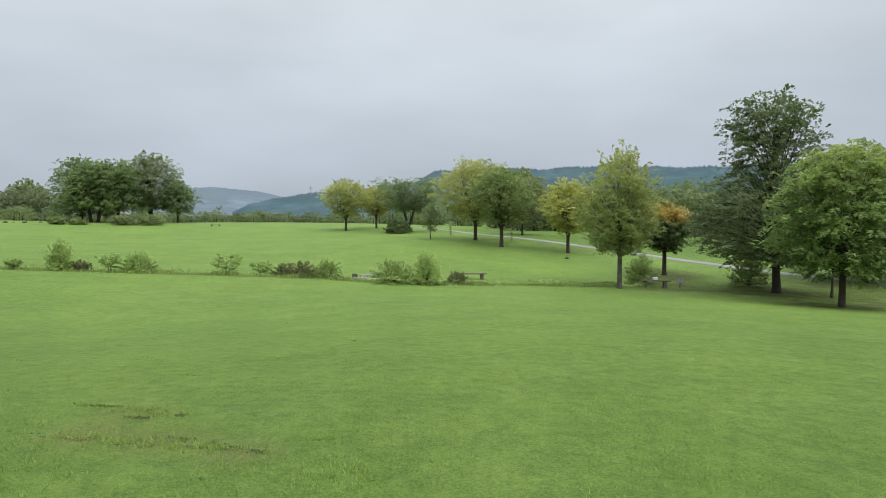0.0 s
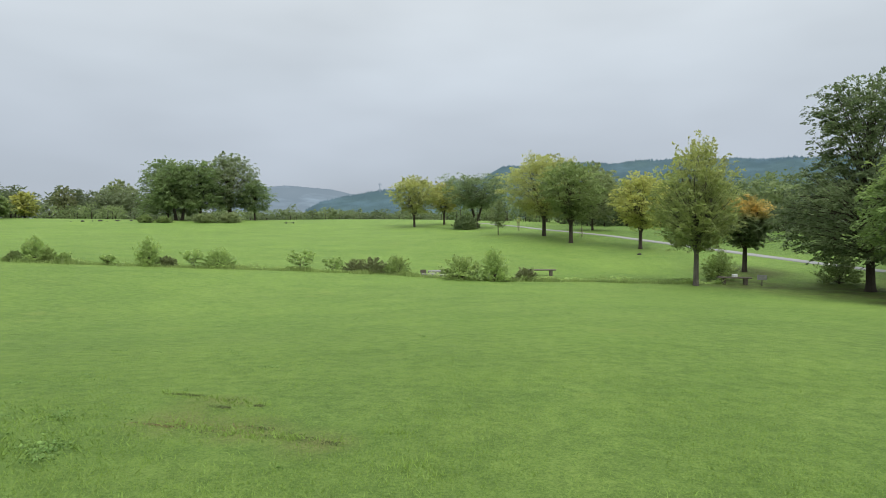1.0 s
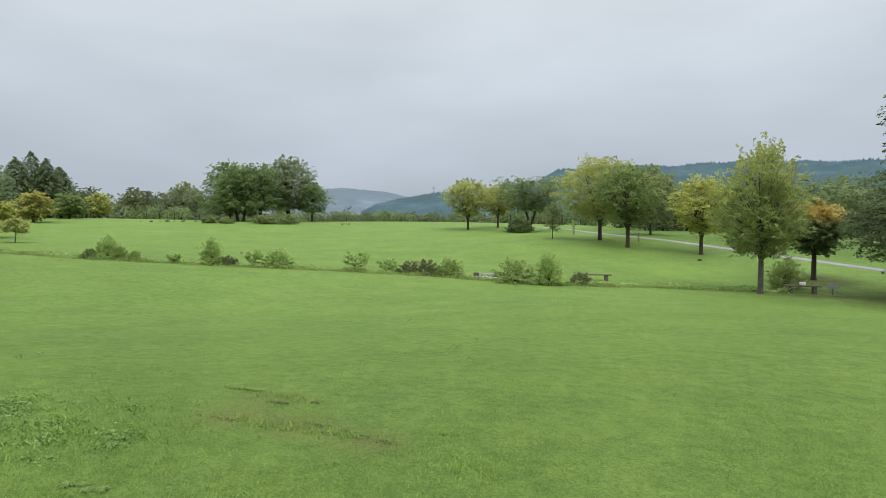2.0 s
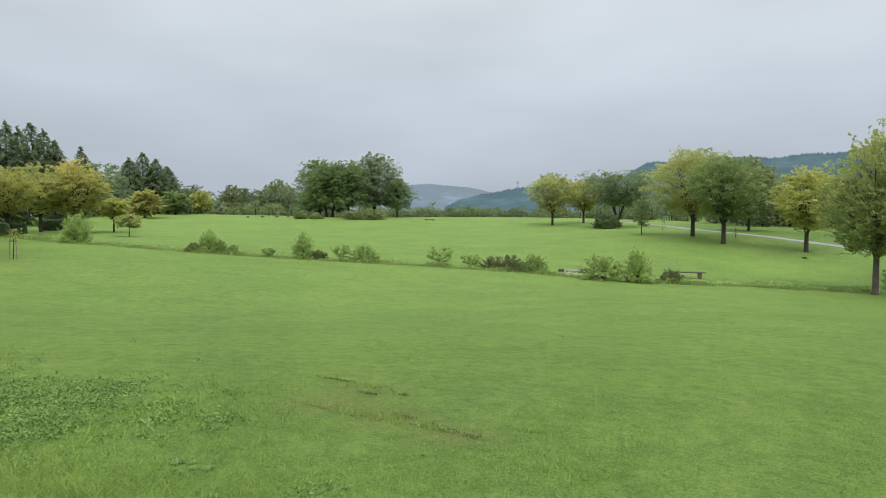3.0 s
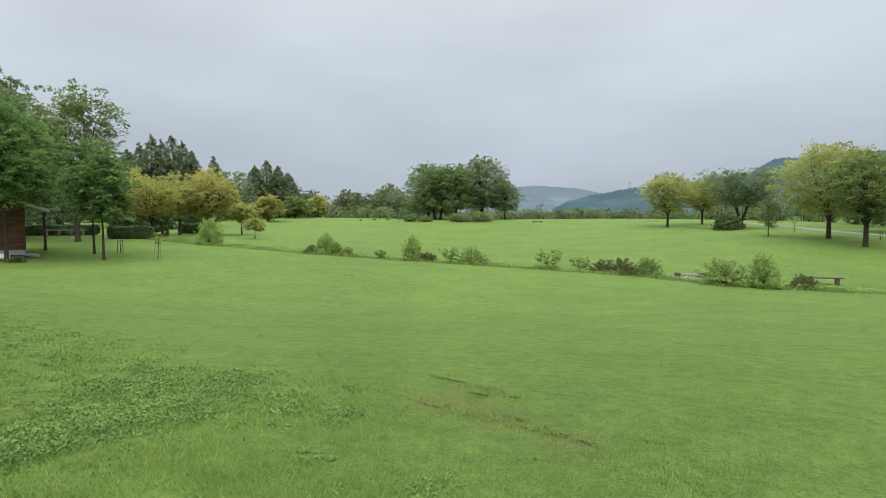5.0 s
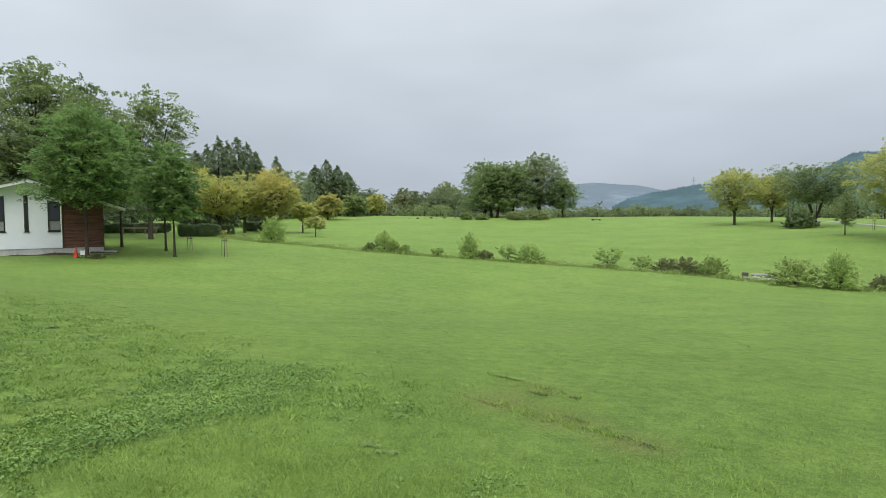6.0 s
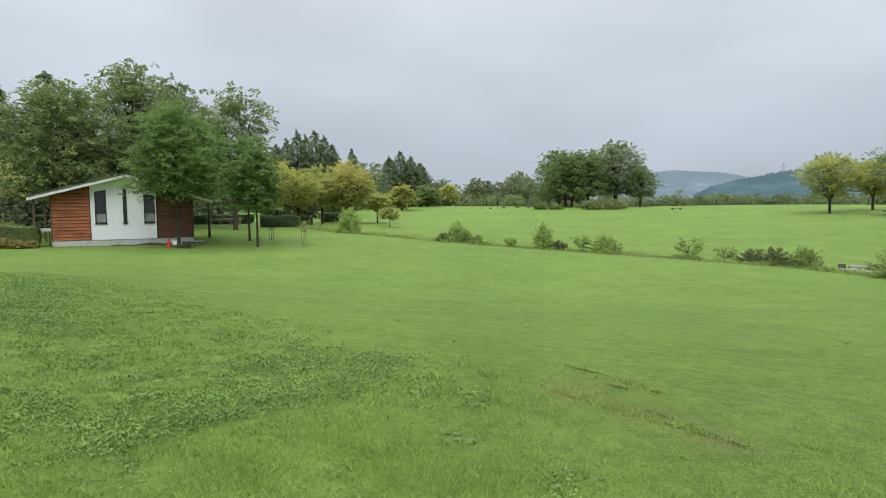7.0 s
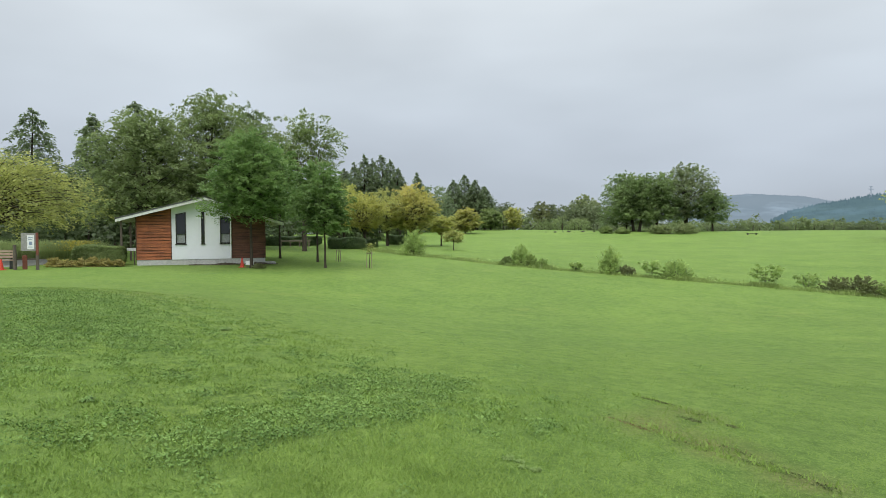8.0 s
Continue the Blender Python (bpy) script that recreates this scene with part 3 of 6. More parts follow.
tree("slim_tree", 19.5, 30.7, 3.4, 1.4, 1.7, LEAF_DARK, "slim young tree beside larger dark trees", boughs=19, count=3000, trunk=0.070)
tree("broadleaf_tree", 25.8, 37.4, 8.6, 8.2, 1.2, LEAF_DARK, "dark green broadleaf tree standing beyond the lawn", boughs=99, count=18000, trunk=0.187, leaf=0.245)
tree("young_tree", 9.6, 33.3, 7.8, 4.4, 2.1, LEAF_TURN, "pale-barked tree with green leaves turning yellow on top", style="tall", boughs=150, count=36000, trunk=0.125, leaf=0.115, bark=BARK_PALE, fork=0.5, rise=-0.1, droop=0.2, point=0.2, spray=0.5, gaps=0.1, ragged=0.2, inner=0.2, stems=4, fork_at=1.6)
tree("orange_topped_tree", 14.6, 40.4, 4.8, 4.0, 1.7, LEAF_ORANGE, "small dark tree with a patch of orange leaves on top", boughs=56, count=14000, trunk=0.133, leaf=0.170, stems=3, fork_at=1.5, style="vase")
tree("yellow_tree", 10.4, 51.0, 6.1, 5.0, 1.7, LEAF_YELLOW, "round tree with yellowing leaves and a dark trunk on the lawn", boughs=70, count=16000, trunk=0.14, leaf=0.16, fork=0.4, droop=0.3, stems=4, fork_at=1.3, inner=0.58, style="vase")
tree("lawn_tree", 5.2, 54.5, 7.1, 5.8, 2.1, LEAF_MID, "spreading green tree with a dark forked trunk on the lawn", style="vase", boughs=84, count=20000, trunk=0.165, leaf=0.17, fork=0.4, droop=0.25, stems=4, fork_at=1.5, inner=0.58)
tree("lawn_tree", 3.2, 60.5, 7.9, 8.2, 2.0, LEAF_LIME, "spreading yellow-green tree with a dark trunk on the lawn", style="vase", boughs=97, count=24000, trunk=0.175, leaf=0.18, fork=0.35, droop=0.2, point=0.1, stems=4, fork_at=1.6, inner=0.58)
tree("lawn_tree", -13.6, 85.7, 7.2, 7.2, 2.0, LEAF_LIME, "spreading yellow-green tree standing far out on the lawn", style="vase", boughs=70, count=14000, trunk=0.155, leaf=0.22, fork=0.35, droop=0.2, point=0.1, stems=4, fork_at=1.5, inner=0.58)
tree("lawn_tree", -10.0, 91.7, 6.3, 6.2, 2.0, LEAF_OLIVE, "dull olive-green tree far out on the lawn", style="vase", boughs=56, count=11000, trunk=0.15, leaf=0.22, fork=0.35, droop=0.2, point=0.1, stems=3, fork_at=1.4, inner=0.58)
tree("flat_topped_tree", -4.4, 79.0, 6.9, 9.0, 2.9, LEAF_DARK, "flat-topped dark green tree with layered branches", style="flat", boughs=80, per_bough=11, count=12500, trunk=0.24, leaf=0.24, droop=0.12, rise=0.2, lift=0.4, fork=0.45, stems=4, fork_at=0.7)
tree("young_tree", -1.3, 62.4, 3.6, 2.0, 0.9, LEAF_GREY, "thin young grey-green tree on the lawn", boughs=36, count=2200, trunk=0.05, leaf=0.15, gaps=0.15)
tree("broadleaf_tree", 9.0, 69.5, 7.5, 6.6, 1.3, LEAF_SCRUB, "layered grey-green tree beyond the path", boughs=63, count=9375, trunk=0.125, leaf=0.283)

# the group of old trees in the middle of the far lawn
tree("old_tree", -61.6, 104.3, 11.2, 10.2, 0.9, LEAF_OLD, "dark green old tree beside a broad twin-trunked one", group="old trees on the far lawn", style="dome", boughs=120, per_bough=13, count=26880, trunk=0.3, leaf=0.27, lift=0.45, spray=0.85, droop=0.4, ragged=0.07)
tree("old_tree", -57.6, 101.2, 10.2, 9.8, 2.4, LEAF_OLD, "broad old green tree with a thick twin trunk", group="old trees on the far lawn", style="dome", boughs=140, per_bough=13, count=32480, trunk=0.42, leaf=0.27, lift=0.45, stems=2, spray=0.85, droop=0.4, ragged=0.07)
tree("old_tree", -54.4, 102.6, 10.7, 9.4, 2.0, LEAF_OLD, "dark green old tree between two larger ones", group="old trees on the far lawn", style="dome", boughs=120, per_bough=13, count=26880, trunk=0.312, leaf=0.27, lift=0.45, spray=0.8, droop=0.4, ragged=0.07)
tree("old_tree", -51.7, 108.2, 12.5, 10.8, 2.3, LEAF_SILVER, "tall old tree with pale silvery leaf undersides", group="old trees on the far lawn", style="round", boughs=150, per_bough=13, count=34720, trunk=0.468, leaf=0.27, lift=0.45, spray=0.85, droop=0.4, ragged=0.07)
tree("small_tree", -46.6, 107.6, 7.4, 6.6, 1.8, LEAF_OLD, "smaller round green tree beside the old trees", group="old trees on the far lawn", boughs=90, per_bough=12, count=15000, trunk=0.172, leaf=0.24, spray=0.65, ragged=0.08)
tree("grey_tree", -92.7, 136.8, 11.0, 9.6, 1.0, LEAF_GREY, "loose grey-green tree far behind the lawn", boughs=56, count=7812, trunk=0.312, leaf=0.619)

# yellowing trees and small trees at the far side
tree("small_yellow_tree", -48.6, 44.7, 3.3, 3.4, 1.4, LEAF_YELLOW, "small tree with golden yellow leaves at the lawn's edge", boughs=36, count=6525, trunk=0.078, leaf=0.196, stems=3, fork_at=1.1, style="vase", inner=0.5)
tree("small_tree", -39.5, 37.8, 1.9, 2.2, 0.8, LEAF_LIME, "low yellow-green sapling with a spreading crown", boughs=22, count=2537, trunk=0.039, leaf=0.163)
tree("golden_tree", -47.8, 39.9, 6.2, 6.2, 1.6, LEAF_GOLD, "broad tree with orange-gold autumn leaves", boughs=84, count=17000, trunk=0.172, leaf=0.17, style="vase", fork=0.4, gaps=0.1, droop=0.2, ragged=0.2, per_bough=10, stems=4, fork_at=1.2, inner=0.45)
tree("yellow_tree", -44.9, 32.0, 4.9, 5.0, 1.7, LEAF_OLIVE, "small spreading tree with yellowing leaves above a hedge", boughs=56, count=9000, trunk=0.125, leaf=0.17, style="vase", fork=0.4, gaps=0.1, droop=0.2, per_bough=10, stems=3, fork_at=1.2, inner=0.5)
tree("lawn_tree", -49.4, 38.0, 5.7, 5.8, 1.7, LEAF_LIME, "yellow-green tree among golden ones", boughs=50, count=9000, trunk=0.125, leaf=0.17, fork=0.4, gaps=0.1, droop=0.2, per_bough=10, inner=0.5, style="vase", stems=3, fork_at=1.2)
tree("yellow_tree", -51.8, 34.4, 6.2, 5.6, 1.8, LEAF_YELLOW, "tree with dull yellow leaves behind a dark tree", boughs=56, count=9800, trunk=0.140, leaf=0.18, fork=0.4, gaps=0.1, droop=0.2, per_bough=10, inner=0.5, style="vase", stems=3, fork_at=1.2)
tree("golden_tree", -71.0, 70.7, 4.3, 5.2, 0.6, LEAF_GOLD, "low tree turning brownish yellow at the far edge", boughs=42, count=5468, trunk=0.156, leaf=0.354)
tree("lawn_tree", -78.2, 84.6, 4.2, 5.6, 0.6, LEAF_MID, "low green tree at the far edge of the lawn", boughs=42, count=5468, trunk=0.156, leaf=0.371)
tree("yellow_tree", -81.6, 94.9, 4.6, 4.4, 0.6, LEAF_YELLOW, "yellow-green tree at the far edge of the lawn", boughs=39, count=5000, trunk=0.156, leaf=0.371)
tree("lawn_tree", -92.6, 118.3, 7.8, 5.2, 1.0, LEAF_RUSSET, "thin brownish tree at the far edge of the lawn", boughs=36, count=3125, trunk=0.156, leaf=0.442)

# cedars
for ca, cd, ch, cw in ((56.3, 104, 12.2, 5.6), (55.4, 108, 13.6, 5.8), (54.5, 105, 14.8, 6.2), (53.7, 109, 14.4, 6.0), (52.9, 105, 15.0, 6.4), (52.1, 108, 14.2, 6.0), (51.4, 106, 12.6, 5.6), (49.6, 118, 12.4, 5.2), (46.2, 122, 11.2, 6.2), (45.2, 125, 12.6, 6.4), (44.2, 123, 11.2, 6.0), (43.3, 126, 10.0, 5.8), (81.0, 69.9, 13.3, 7.6), (76.9, 62.2, 12.0, 4.8), (73.7, 60.2, 13.2, 6.0)):
    tree("cedar", -cd * math.sin(radians(ca)), cd * math.cos(radians(ca)), ch * (0.92 if ca < 60 else 1.0), cw * 1.12, 1.2, LEAF_CONIFER, "tall dark conifer rising behind the other trees", style="cedar", boughs=170, per_bough=6, count=11300, trunk=0.26, leaf=0.31, group="dark conifers", rise=0.1, droop=0.6, spray=0.66, slim=0.45, inner=0.3, spread=0.3, lift=0.5, ragged=0.09)

# trees round the hut
tree("hut_tree", -29.4, 13.95, 7.0, 4.2, 2.75, LEAF_DEEP, "dense deep-green tree standing before the hut", style="dome", boughs=106, count=27000, trunk=0.086, leaf=0.14, spray=0.6, rise=0.1, droop=0.3)
tree("slim_tree", -28.0, 17.4, 5.2, 2.7, 1.95, LEAF_DEEP, "slender deep-green tree with a thin bare trunk", style="dome", boughs=63, count=11500, trunk=0.062, leaf=0.154)
tree("slim_tree", -31.4, 19.0, 6.0, 3.2, 2.5, LEAF_DEEP, "slender deep-green tree with a straight bare trunk", style="dome", boughs=63, count=11500, trunk=0.066, leaf=0.154)
tree("slim_tree", -35.4, 18.7, 7.2, 3.4, 2.8, LEAF_DEEP, "slender green tree behind the hut's corner", style="dome", boughs=63, count=10500, trunk=0.075, leaf=0.185)
tree("airy_tree", -41.9, 24.2, 10.8, 6.8, 3.4, LEAF_AIRY, "tall airy tree with sky showing through its crown", style="round", boughs=84, per_bough=13, count=26000, trunk=0.16, leaf=0.17, gaps=0.3, fork=0.7, inner=0.5, spread=0.8, ragged=0.25, rise=0.1, spray=0.8, stems=3, fork_at=3.6)
tree("tall_tree", -46.5, 18.9, 12.3, 8.0, 2.5, LEAF_AIRY, "tall green broadleaf tree behind the hut", style="tall", per_bough=13, boughs=170, count=53000, trunk=0.234, leaf=0.165, spray=0.8, fork=0.85, rise=0.15, droop=0.5, ragged=0.18)
tree("broadleaf_tree", -44.2, 13.5, 9.8, 8.6, 2.4, LEAF_AIRY, "broad dull green tree behind the hut", style="dome", boughs=120, per_bough=13, count=40000, trunk=0.234, leaf=0.18, spray=0.85, fork=0.8, rise=0.15, droop=0.45)
tree("broadleaf_tree", -50.7, 24.3, 12.4, 7.4, 2.5, LEAF_DARK, "tall dark broadleaf tree behind the hut", style="tall", boughs=110, count=24000, trunk=0.218, leaf=0.22, fork=0.8, rise=0.15, droop=0.5)
tree("yellow_tree", -39.9, 4.3, 6.0, 10.4, 2.0, LEAF_WIDE, "wide yellow-green tree with low spreading branches", style="dome", boughs=150, per_bough=13, count=26000, trunk=0.195, leaf=0.15, spray=0.85, rise=0.55, droop=0.4)

# shrubs along the ditch and under the trees
for bx, by, bh, bw, mt, lb in (
    (-24.9, 29.7, 1.4, 1.5, LEAF_FRESH, "upright green shrub in the rank grass of the ditch"),
    (-25.5, 29.0, 0.6, 0.9, LEAF_MID, "low dark shrub beside a taller one"),
    (-23.9, 29.4, 0.8, 0.8, LEAF_FEATHER, "low grey-green shrub beside a taller one"),
    (-23.2, 29.6, 0.6, 0.8, LEAF_FRESH, "small round green shrub by the ditch"),
    (-21.3, 30.4, 0.6, 0.8, LEAF_LIME, "tiny light green shrub by the ditch"),
    (-19.5, 31.2, 1.55, 1.4, LEAF_FRESH, "upright leafy green shrub by the ditch"),
    (-18.7, 31.6, 0.6, 1.2, LEAF_RUSSET, "low rounded dark shrub by the ditch"),
    (-17.4, 32.0, 1.1, 1.3, LEAF_LIME, "airy light shrub with bare forking stems"),
    (-16.2, 32.6, 1.15, 2.0, LEAF_FRESH, "spreading green shrub with one taller shoot"),
    (-12.0, 34.1, 1.3, 1.7, LEAF_LIME, "airy arching shrub with light green leaves"),
    (-10.4, 35.0, 0.9, 1.3, LEAF_LIME, "small arching shrub with light green leaves"),
    (-9.0, 34.9, 0.85, 1.7, LEAF_RUSSET, "low purplish-brown shrub in a row"),
    (-7.9, 34.5, 1.0, 1.8, LEAF_RUSSET, "low reddish-brown shrub in a row"),
    (-6.5, 34.5, 1.12, 1.7, LEAF_FEATHER, "grey-green feathery shrub at the end of a row"),
    (-2.7, 32.8, 1.25, 2.6, LEAF_FEATHER, "wide feathery grey-green shrub by the stone crossing"),
    (-0.9, 32.5, 1.7, 1.7, LEAF_FRESH, "tall leafy green shrub beside a grey-green one"),
    (0.8, 33.7, 0.8, 1.5, LEAF_RUSSET, "low rounded shrub beside the bench"),
    (-34.1, 28.6, 1.85, 2.1, LEAF_FRESH, "large rounded leafy shrub at the ditch's end"),
    (11.8, 36.5, 1.6, 2.1, LEAF_FEATHER, "dull grey-green shrub behind the bench"),
    (17.9, 35.8, 1.5, 2.5, LEAF_MID, "spreading dark shrub under the tall tree"),
):
    airy = "air" in lb or "arching" in lb or "tiny" in lb
    if airy:
        bush(bx, by, bh * 1.0, bw * 1.08, LEAF_FRESH, lb, style="fan", boughs=20, count=int(500 + 700 * bw * bh), low=0.3, stems=5, leaf=0.10, rise=0.5, droop=0.3, point=0.1, inner=0.55)
    else:
        bush(bx, by, bh * 1.02, bw * 1.0, mt, lb, boughs=int(18 + bw * 12), count=int(1000 + 1100 * bw * bh), leaf=0.10)
for bx, by, bh, bw in ((-56.6, 89.6, 1.1, 2.4), (-54.3, 91.0, 0.9, 2.4), (-49.1, 93.9, 1.5, 4.4), (-45.9, 95.7, 1.7, 4.6), (-5.5, 75.1, 1.7, 3.5)):
    bush(bx, by, bh, bw, LEAF_DARK if bx > -10 else LEAF_GREY if bx > -50 else LEAF_MID, "rounded green shrub under the trees of the far lawn", count=5200, leaf=0.22, boughs=44, group="shrubs on the far lawn", spray=0.5)


# ---- woods and hills far off ----
def woods(label, az0, az1, d0, d1, n, h0, h1, mat, leaf=0.8, per=420, width=0.8, conifers=0.0):
    """A belt of trees too many to count, in one mesh."""
    SEED[0] += 1
    rng = np.random.default_rng(SEED[0])
    per, leaf = int(per * 0.58), leaf * 1.12
    vs, wood = [], []
    for _ in range(n):
        a, d = radians(rng.uniform(az0, az1)), rng.uniform(d0, d1)
        x, y = -d * math.sin(a), d * math.cos(a)
        h = rng.uniform(h0, h1)
        w = h * width * rng.uniform(0.75, 1.2)
        z = gz(x, y)
        k = 26
        u = (np.arange(k) + rng.uniform(0, 1, k)) / k
        spiky = rng.uniform() < conifers
        r = (PROFILES["cone"](u) * w * 0.32 if spiky else PROFILES["round"](u) * w * 0.42)
        an = rng.uniform(0, 6.283, k)
        c = np.stack([x + r * np.cos(an), y + r * np.sin(an), z + h * (0.08 + 0.80 * u ** 0.85)], 1)
        out = np.stack([np.cos(an), np.sin(an), rng.normal(0.1, 0.3, k)], 1)
        m = 3
        ln = w * rng.uniform(0.14, 0.29, k * m) * (0.8 if spiky else 1)
        base = np.repeat(c, m, axis=0) + rng.normal(0, 0.08, (k * m, 3)) * np.minimum(w, h) * np.array([1, 1, 0.5])
        vs.append(sprays(rng, base, np.repeat(out, m, axis=0) + rng.normal(0, 0.5, (k * m, 3)), ln, ln * 0.5, max(3, per // (k * m)), 0.4, leaf))
        wood.append(tube([(x, y, z - 0.2), (x, y, z + h * 0.3), (x + 0.1, y, z + h * 0.55)], [0.12, 0.09, 0.03], 5))
    ob = np_mesh("far_woods", *joined(vs), mat)
    tagged(ob, label, "woods", kind="stuff")
    tk = np_mesh("far_trunks", *joined(wood), BARK, ob)
    return ob


woods("belt of low light green scrub behind the far lawn", 2, 33, 140, 172, 115, 2.7, 4.2, WOOD_SCRUB, 0.38, 820, 1.3)
woods("scattered grey-green bushes in the far scrub", 0, 34, 134, 152, 80, 1.2, 2.6, WOOD_GREY, 0.32, 330, 1.4)
woods("line of grey-green woodland trees beyond the far lawn", 31, 52, 150, 185, 85, 6.5, 10.0, WOOD_GREY, 0.6, 800, 0.85, 0.25)
woods("bushes of mixed green at the far edge of the lawn", 33, 52, 125, 150, 40, 1.6, 4.0, WOOD_SCRUB, 0.38, 380, 1.2)
woods("dark mixed wood behind the yellowing trees", 47.5, 68, 104, 128, 85, 6.4, 9.4, LEAF_CONIFER, 0.6, 480, 0.8, 0.45)
woods("dark wood showing between the conifers", 43, 53, 128, 150, 34, 7.0, 10.5, WOOD_DARK, 0.6, 700, 0.85, 0.5)
woods("dark understorey behind the hut", 65, 100, 58, 80, 80, 5.0, 9.5, WOOD_DARK, 0.55, 480, 0.85, 0.15)
woods("dark trees in the wood beyond the hedges", 50, 68, 76, 93, 40, 4.2, 6.6, WOOD_DARK, 0.6, 460, 0.8, 0.2)
woods("low dark bushes behind the hut and its trees", 65, 100, 52, 70, 55, 1.6, 3.4, WOOD_DARK, 0.4, 340, 1.2)
woods("green woodland beyond the path", -48, -20, 95, 130, 66, 7.5, 10.0, WOOD_MID, 0.34, 1500, 0.85, 0.1)
woods("lower green woodland beyond the path and its trees", -20, -3, 95, 130, 46, 5.6, 7.6, WOOD_MID, 0.34, 1150, 0.95, 0.1)
woods("grey-green woodland trees standing beyond the path", -48, -6, 88, 112, 46, 5.5, 9.0, WOOD_SCRUB, 0.75, 400, 0.85, 0.1)
woods("green woodland behind the lawn trees", -5, 6, 118, 150, 34, 4.5, 7.5, WOOD_MID, 0.42, 560, 0.9)
woods("dark shrubs on the slope beyond the path", -40, -19, 64, 84, 16, 1.6, 3.2, WOOD_DARK, 0.3, 420, 1.1)
woods("low undergrowth at the foot of the woods beyond the path", -48, -4, 84, 98, 60, 1.8, 4.0, WOOD_DARK, 0.45, 360, 1.1)


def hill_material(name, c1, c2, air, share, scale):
    """Wooded slopes; a pale glow mixed into their surface paints the haze and mist."""
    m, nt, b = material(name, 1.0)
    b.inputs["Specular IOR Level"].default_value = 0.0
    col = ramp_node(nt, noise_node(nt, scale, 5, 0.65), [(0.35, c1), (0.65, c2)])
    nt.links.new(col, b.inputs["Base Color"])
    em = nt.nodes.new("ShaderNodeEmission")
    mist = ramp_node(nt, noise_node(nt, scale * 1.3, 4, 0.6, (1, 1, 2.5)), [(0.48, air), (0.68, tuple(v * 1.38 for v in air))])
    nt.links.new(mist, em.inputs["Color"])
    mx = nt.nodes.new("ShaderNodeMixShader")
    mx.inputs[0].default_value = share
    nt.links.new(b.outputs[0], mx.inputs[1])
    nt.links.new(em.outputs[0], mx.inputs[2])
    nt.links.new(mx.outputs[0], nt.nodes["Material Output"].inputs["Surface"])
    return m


HILL_NEAR = hill_material("hill_with_painted_haze", (0.020, 0.042, 0.030), (0.050, 0.085, 0.055), (0.20, 0.31, 0.42), 0.42, 0.012)
HILL_FAR = hill_material("mountain_with_painted_mist", (0.05, 0.08, 0.08), (0.09, 0.12, 0.12), (0.295, 0.37, 0.46), 0.70, 0.0036)


def hill(name, label, skyline, dist, mat, trees, tree_h, seed):
    rng = np.random.default_rng(seed)
    az = np.arange(skyline[0][0], skyline[-1][0], -0.2 if skyline[0][0] > skyline[-1][0] else 0.2)
    pa, pe = zip(*sorted(skyline))
    el = np.interp(az, pa, pe)
    rows = np.linspace(0, 1, 14)
    a = np.radians(az)

    def place(ai, k, e):
        d = dist * (0.78 + 0.22 * k)
        top = dist * math.tan(radians(1)) * e
        z = top * (k ** 1.25) * (1 + 0.012 * np.sin(ai * 90 + k * 7)) - 6 * (1 - k)
        return -d * np.sin(ai), d * np.cos(ai), z

    v = np.stack([np.stack(place(a, k, el), -1) for k in rows], 0)
    n, m = v.shape[:2]
    back = v[-1] * np.array([1.2, 1.2, 0.3])
    v = np.concatenate([v, back[None]], 0).reshape(-1, 3)
    i, j = np.meshgrid(np.arange(n), np.arange(m - 1), indexing="ij")
    f = np.stack([i * m + j, i * m + j + 1, (i + 1) * m + j + 1, (i + 1) * m + j], -1).reshape(-1, 4)
    ob = tagged(np_mesh(name, v, f, mat, smooth=True), label, "hill", kind="structure")
    # conifers as small pointed forms on the slope and along the skyline
    na = rng.uniform(min(pa), max(pa), trees)
    k = np.where(rng.uniform(0, 1, trees) < 0.35, rng.uniform(0.97, 1.0, trees), rng.uniform(0.05, 1, trees))
    x, y, z = place(np.radians(na), k, np.interp(na, pa, pe))
    h = tree_h * rng.uniform(0.5, 1.25, trees)
    w = h * rng.uniform(0.2, 0.4, trees)
    base = np.stack([x, y, z - h * 0.3], -1)
    rx = np.stack([np.cos(np.radians(na)), np.sin(np.radians(na)), 0 * na], -1) * w[:, None]
    ry = np.stack([-np.sin(np.radians(na)), np.cos(np.radians(na)), 0 * na], -1) * w[:, None]
    tip = np.stack([x, y, z + h * 0.75], -1)
    tv = np.stack([base - rx, base - ry, base + rx, base + ry, tip], 1).reshape(-1, 3)
    o = np.arange(trees)[:, None] * 5
    tf = np.concatenate([o + np.array([[p, (p + 1) % 4, 4]]) for p in range(4)], 0)
    tagged(np_mesh("hill_conifers", tv, tf, mat), "distant conifers covering a hillside, haze painted in", "woods", kind="stuff")


hill("backdrop_mountain", "distant mountain with veiling mist painted on its slopes", [(27, 2.2), (24, 2.9), (22.3, 3.02), (20.5, 3.08), (18.6, 2.98), (16.7, 2.75), (14.7, 2.35), (13, 2.0), (8, 1.2)], 3000, HILL_FAR, 1500, 6, 5)
hill("backdrop_hill", "wooded hill with blue haze painted on, rising behind the park", [(19, 0.9), (17.6, 1.6), (15.7, 2.1), (13.7, 2.42), (11.7, 2.72), (9.6, 2.92), (6.8, 3.2), (2.75, 3.65), (1.9, 4.15), (0.9, 4.75), (-3.5, 5.1), (-8.7, 4.9), (-14, 5.15), (-22, 4.8), (-34, 4.6), (-50, 4.0)], 1300, HILL_NEAR, 7000, 5.5, 6)


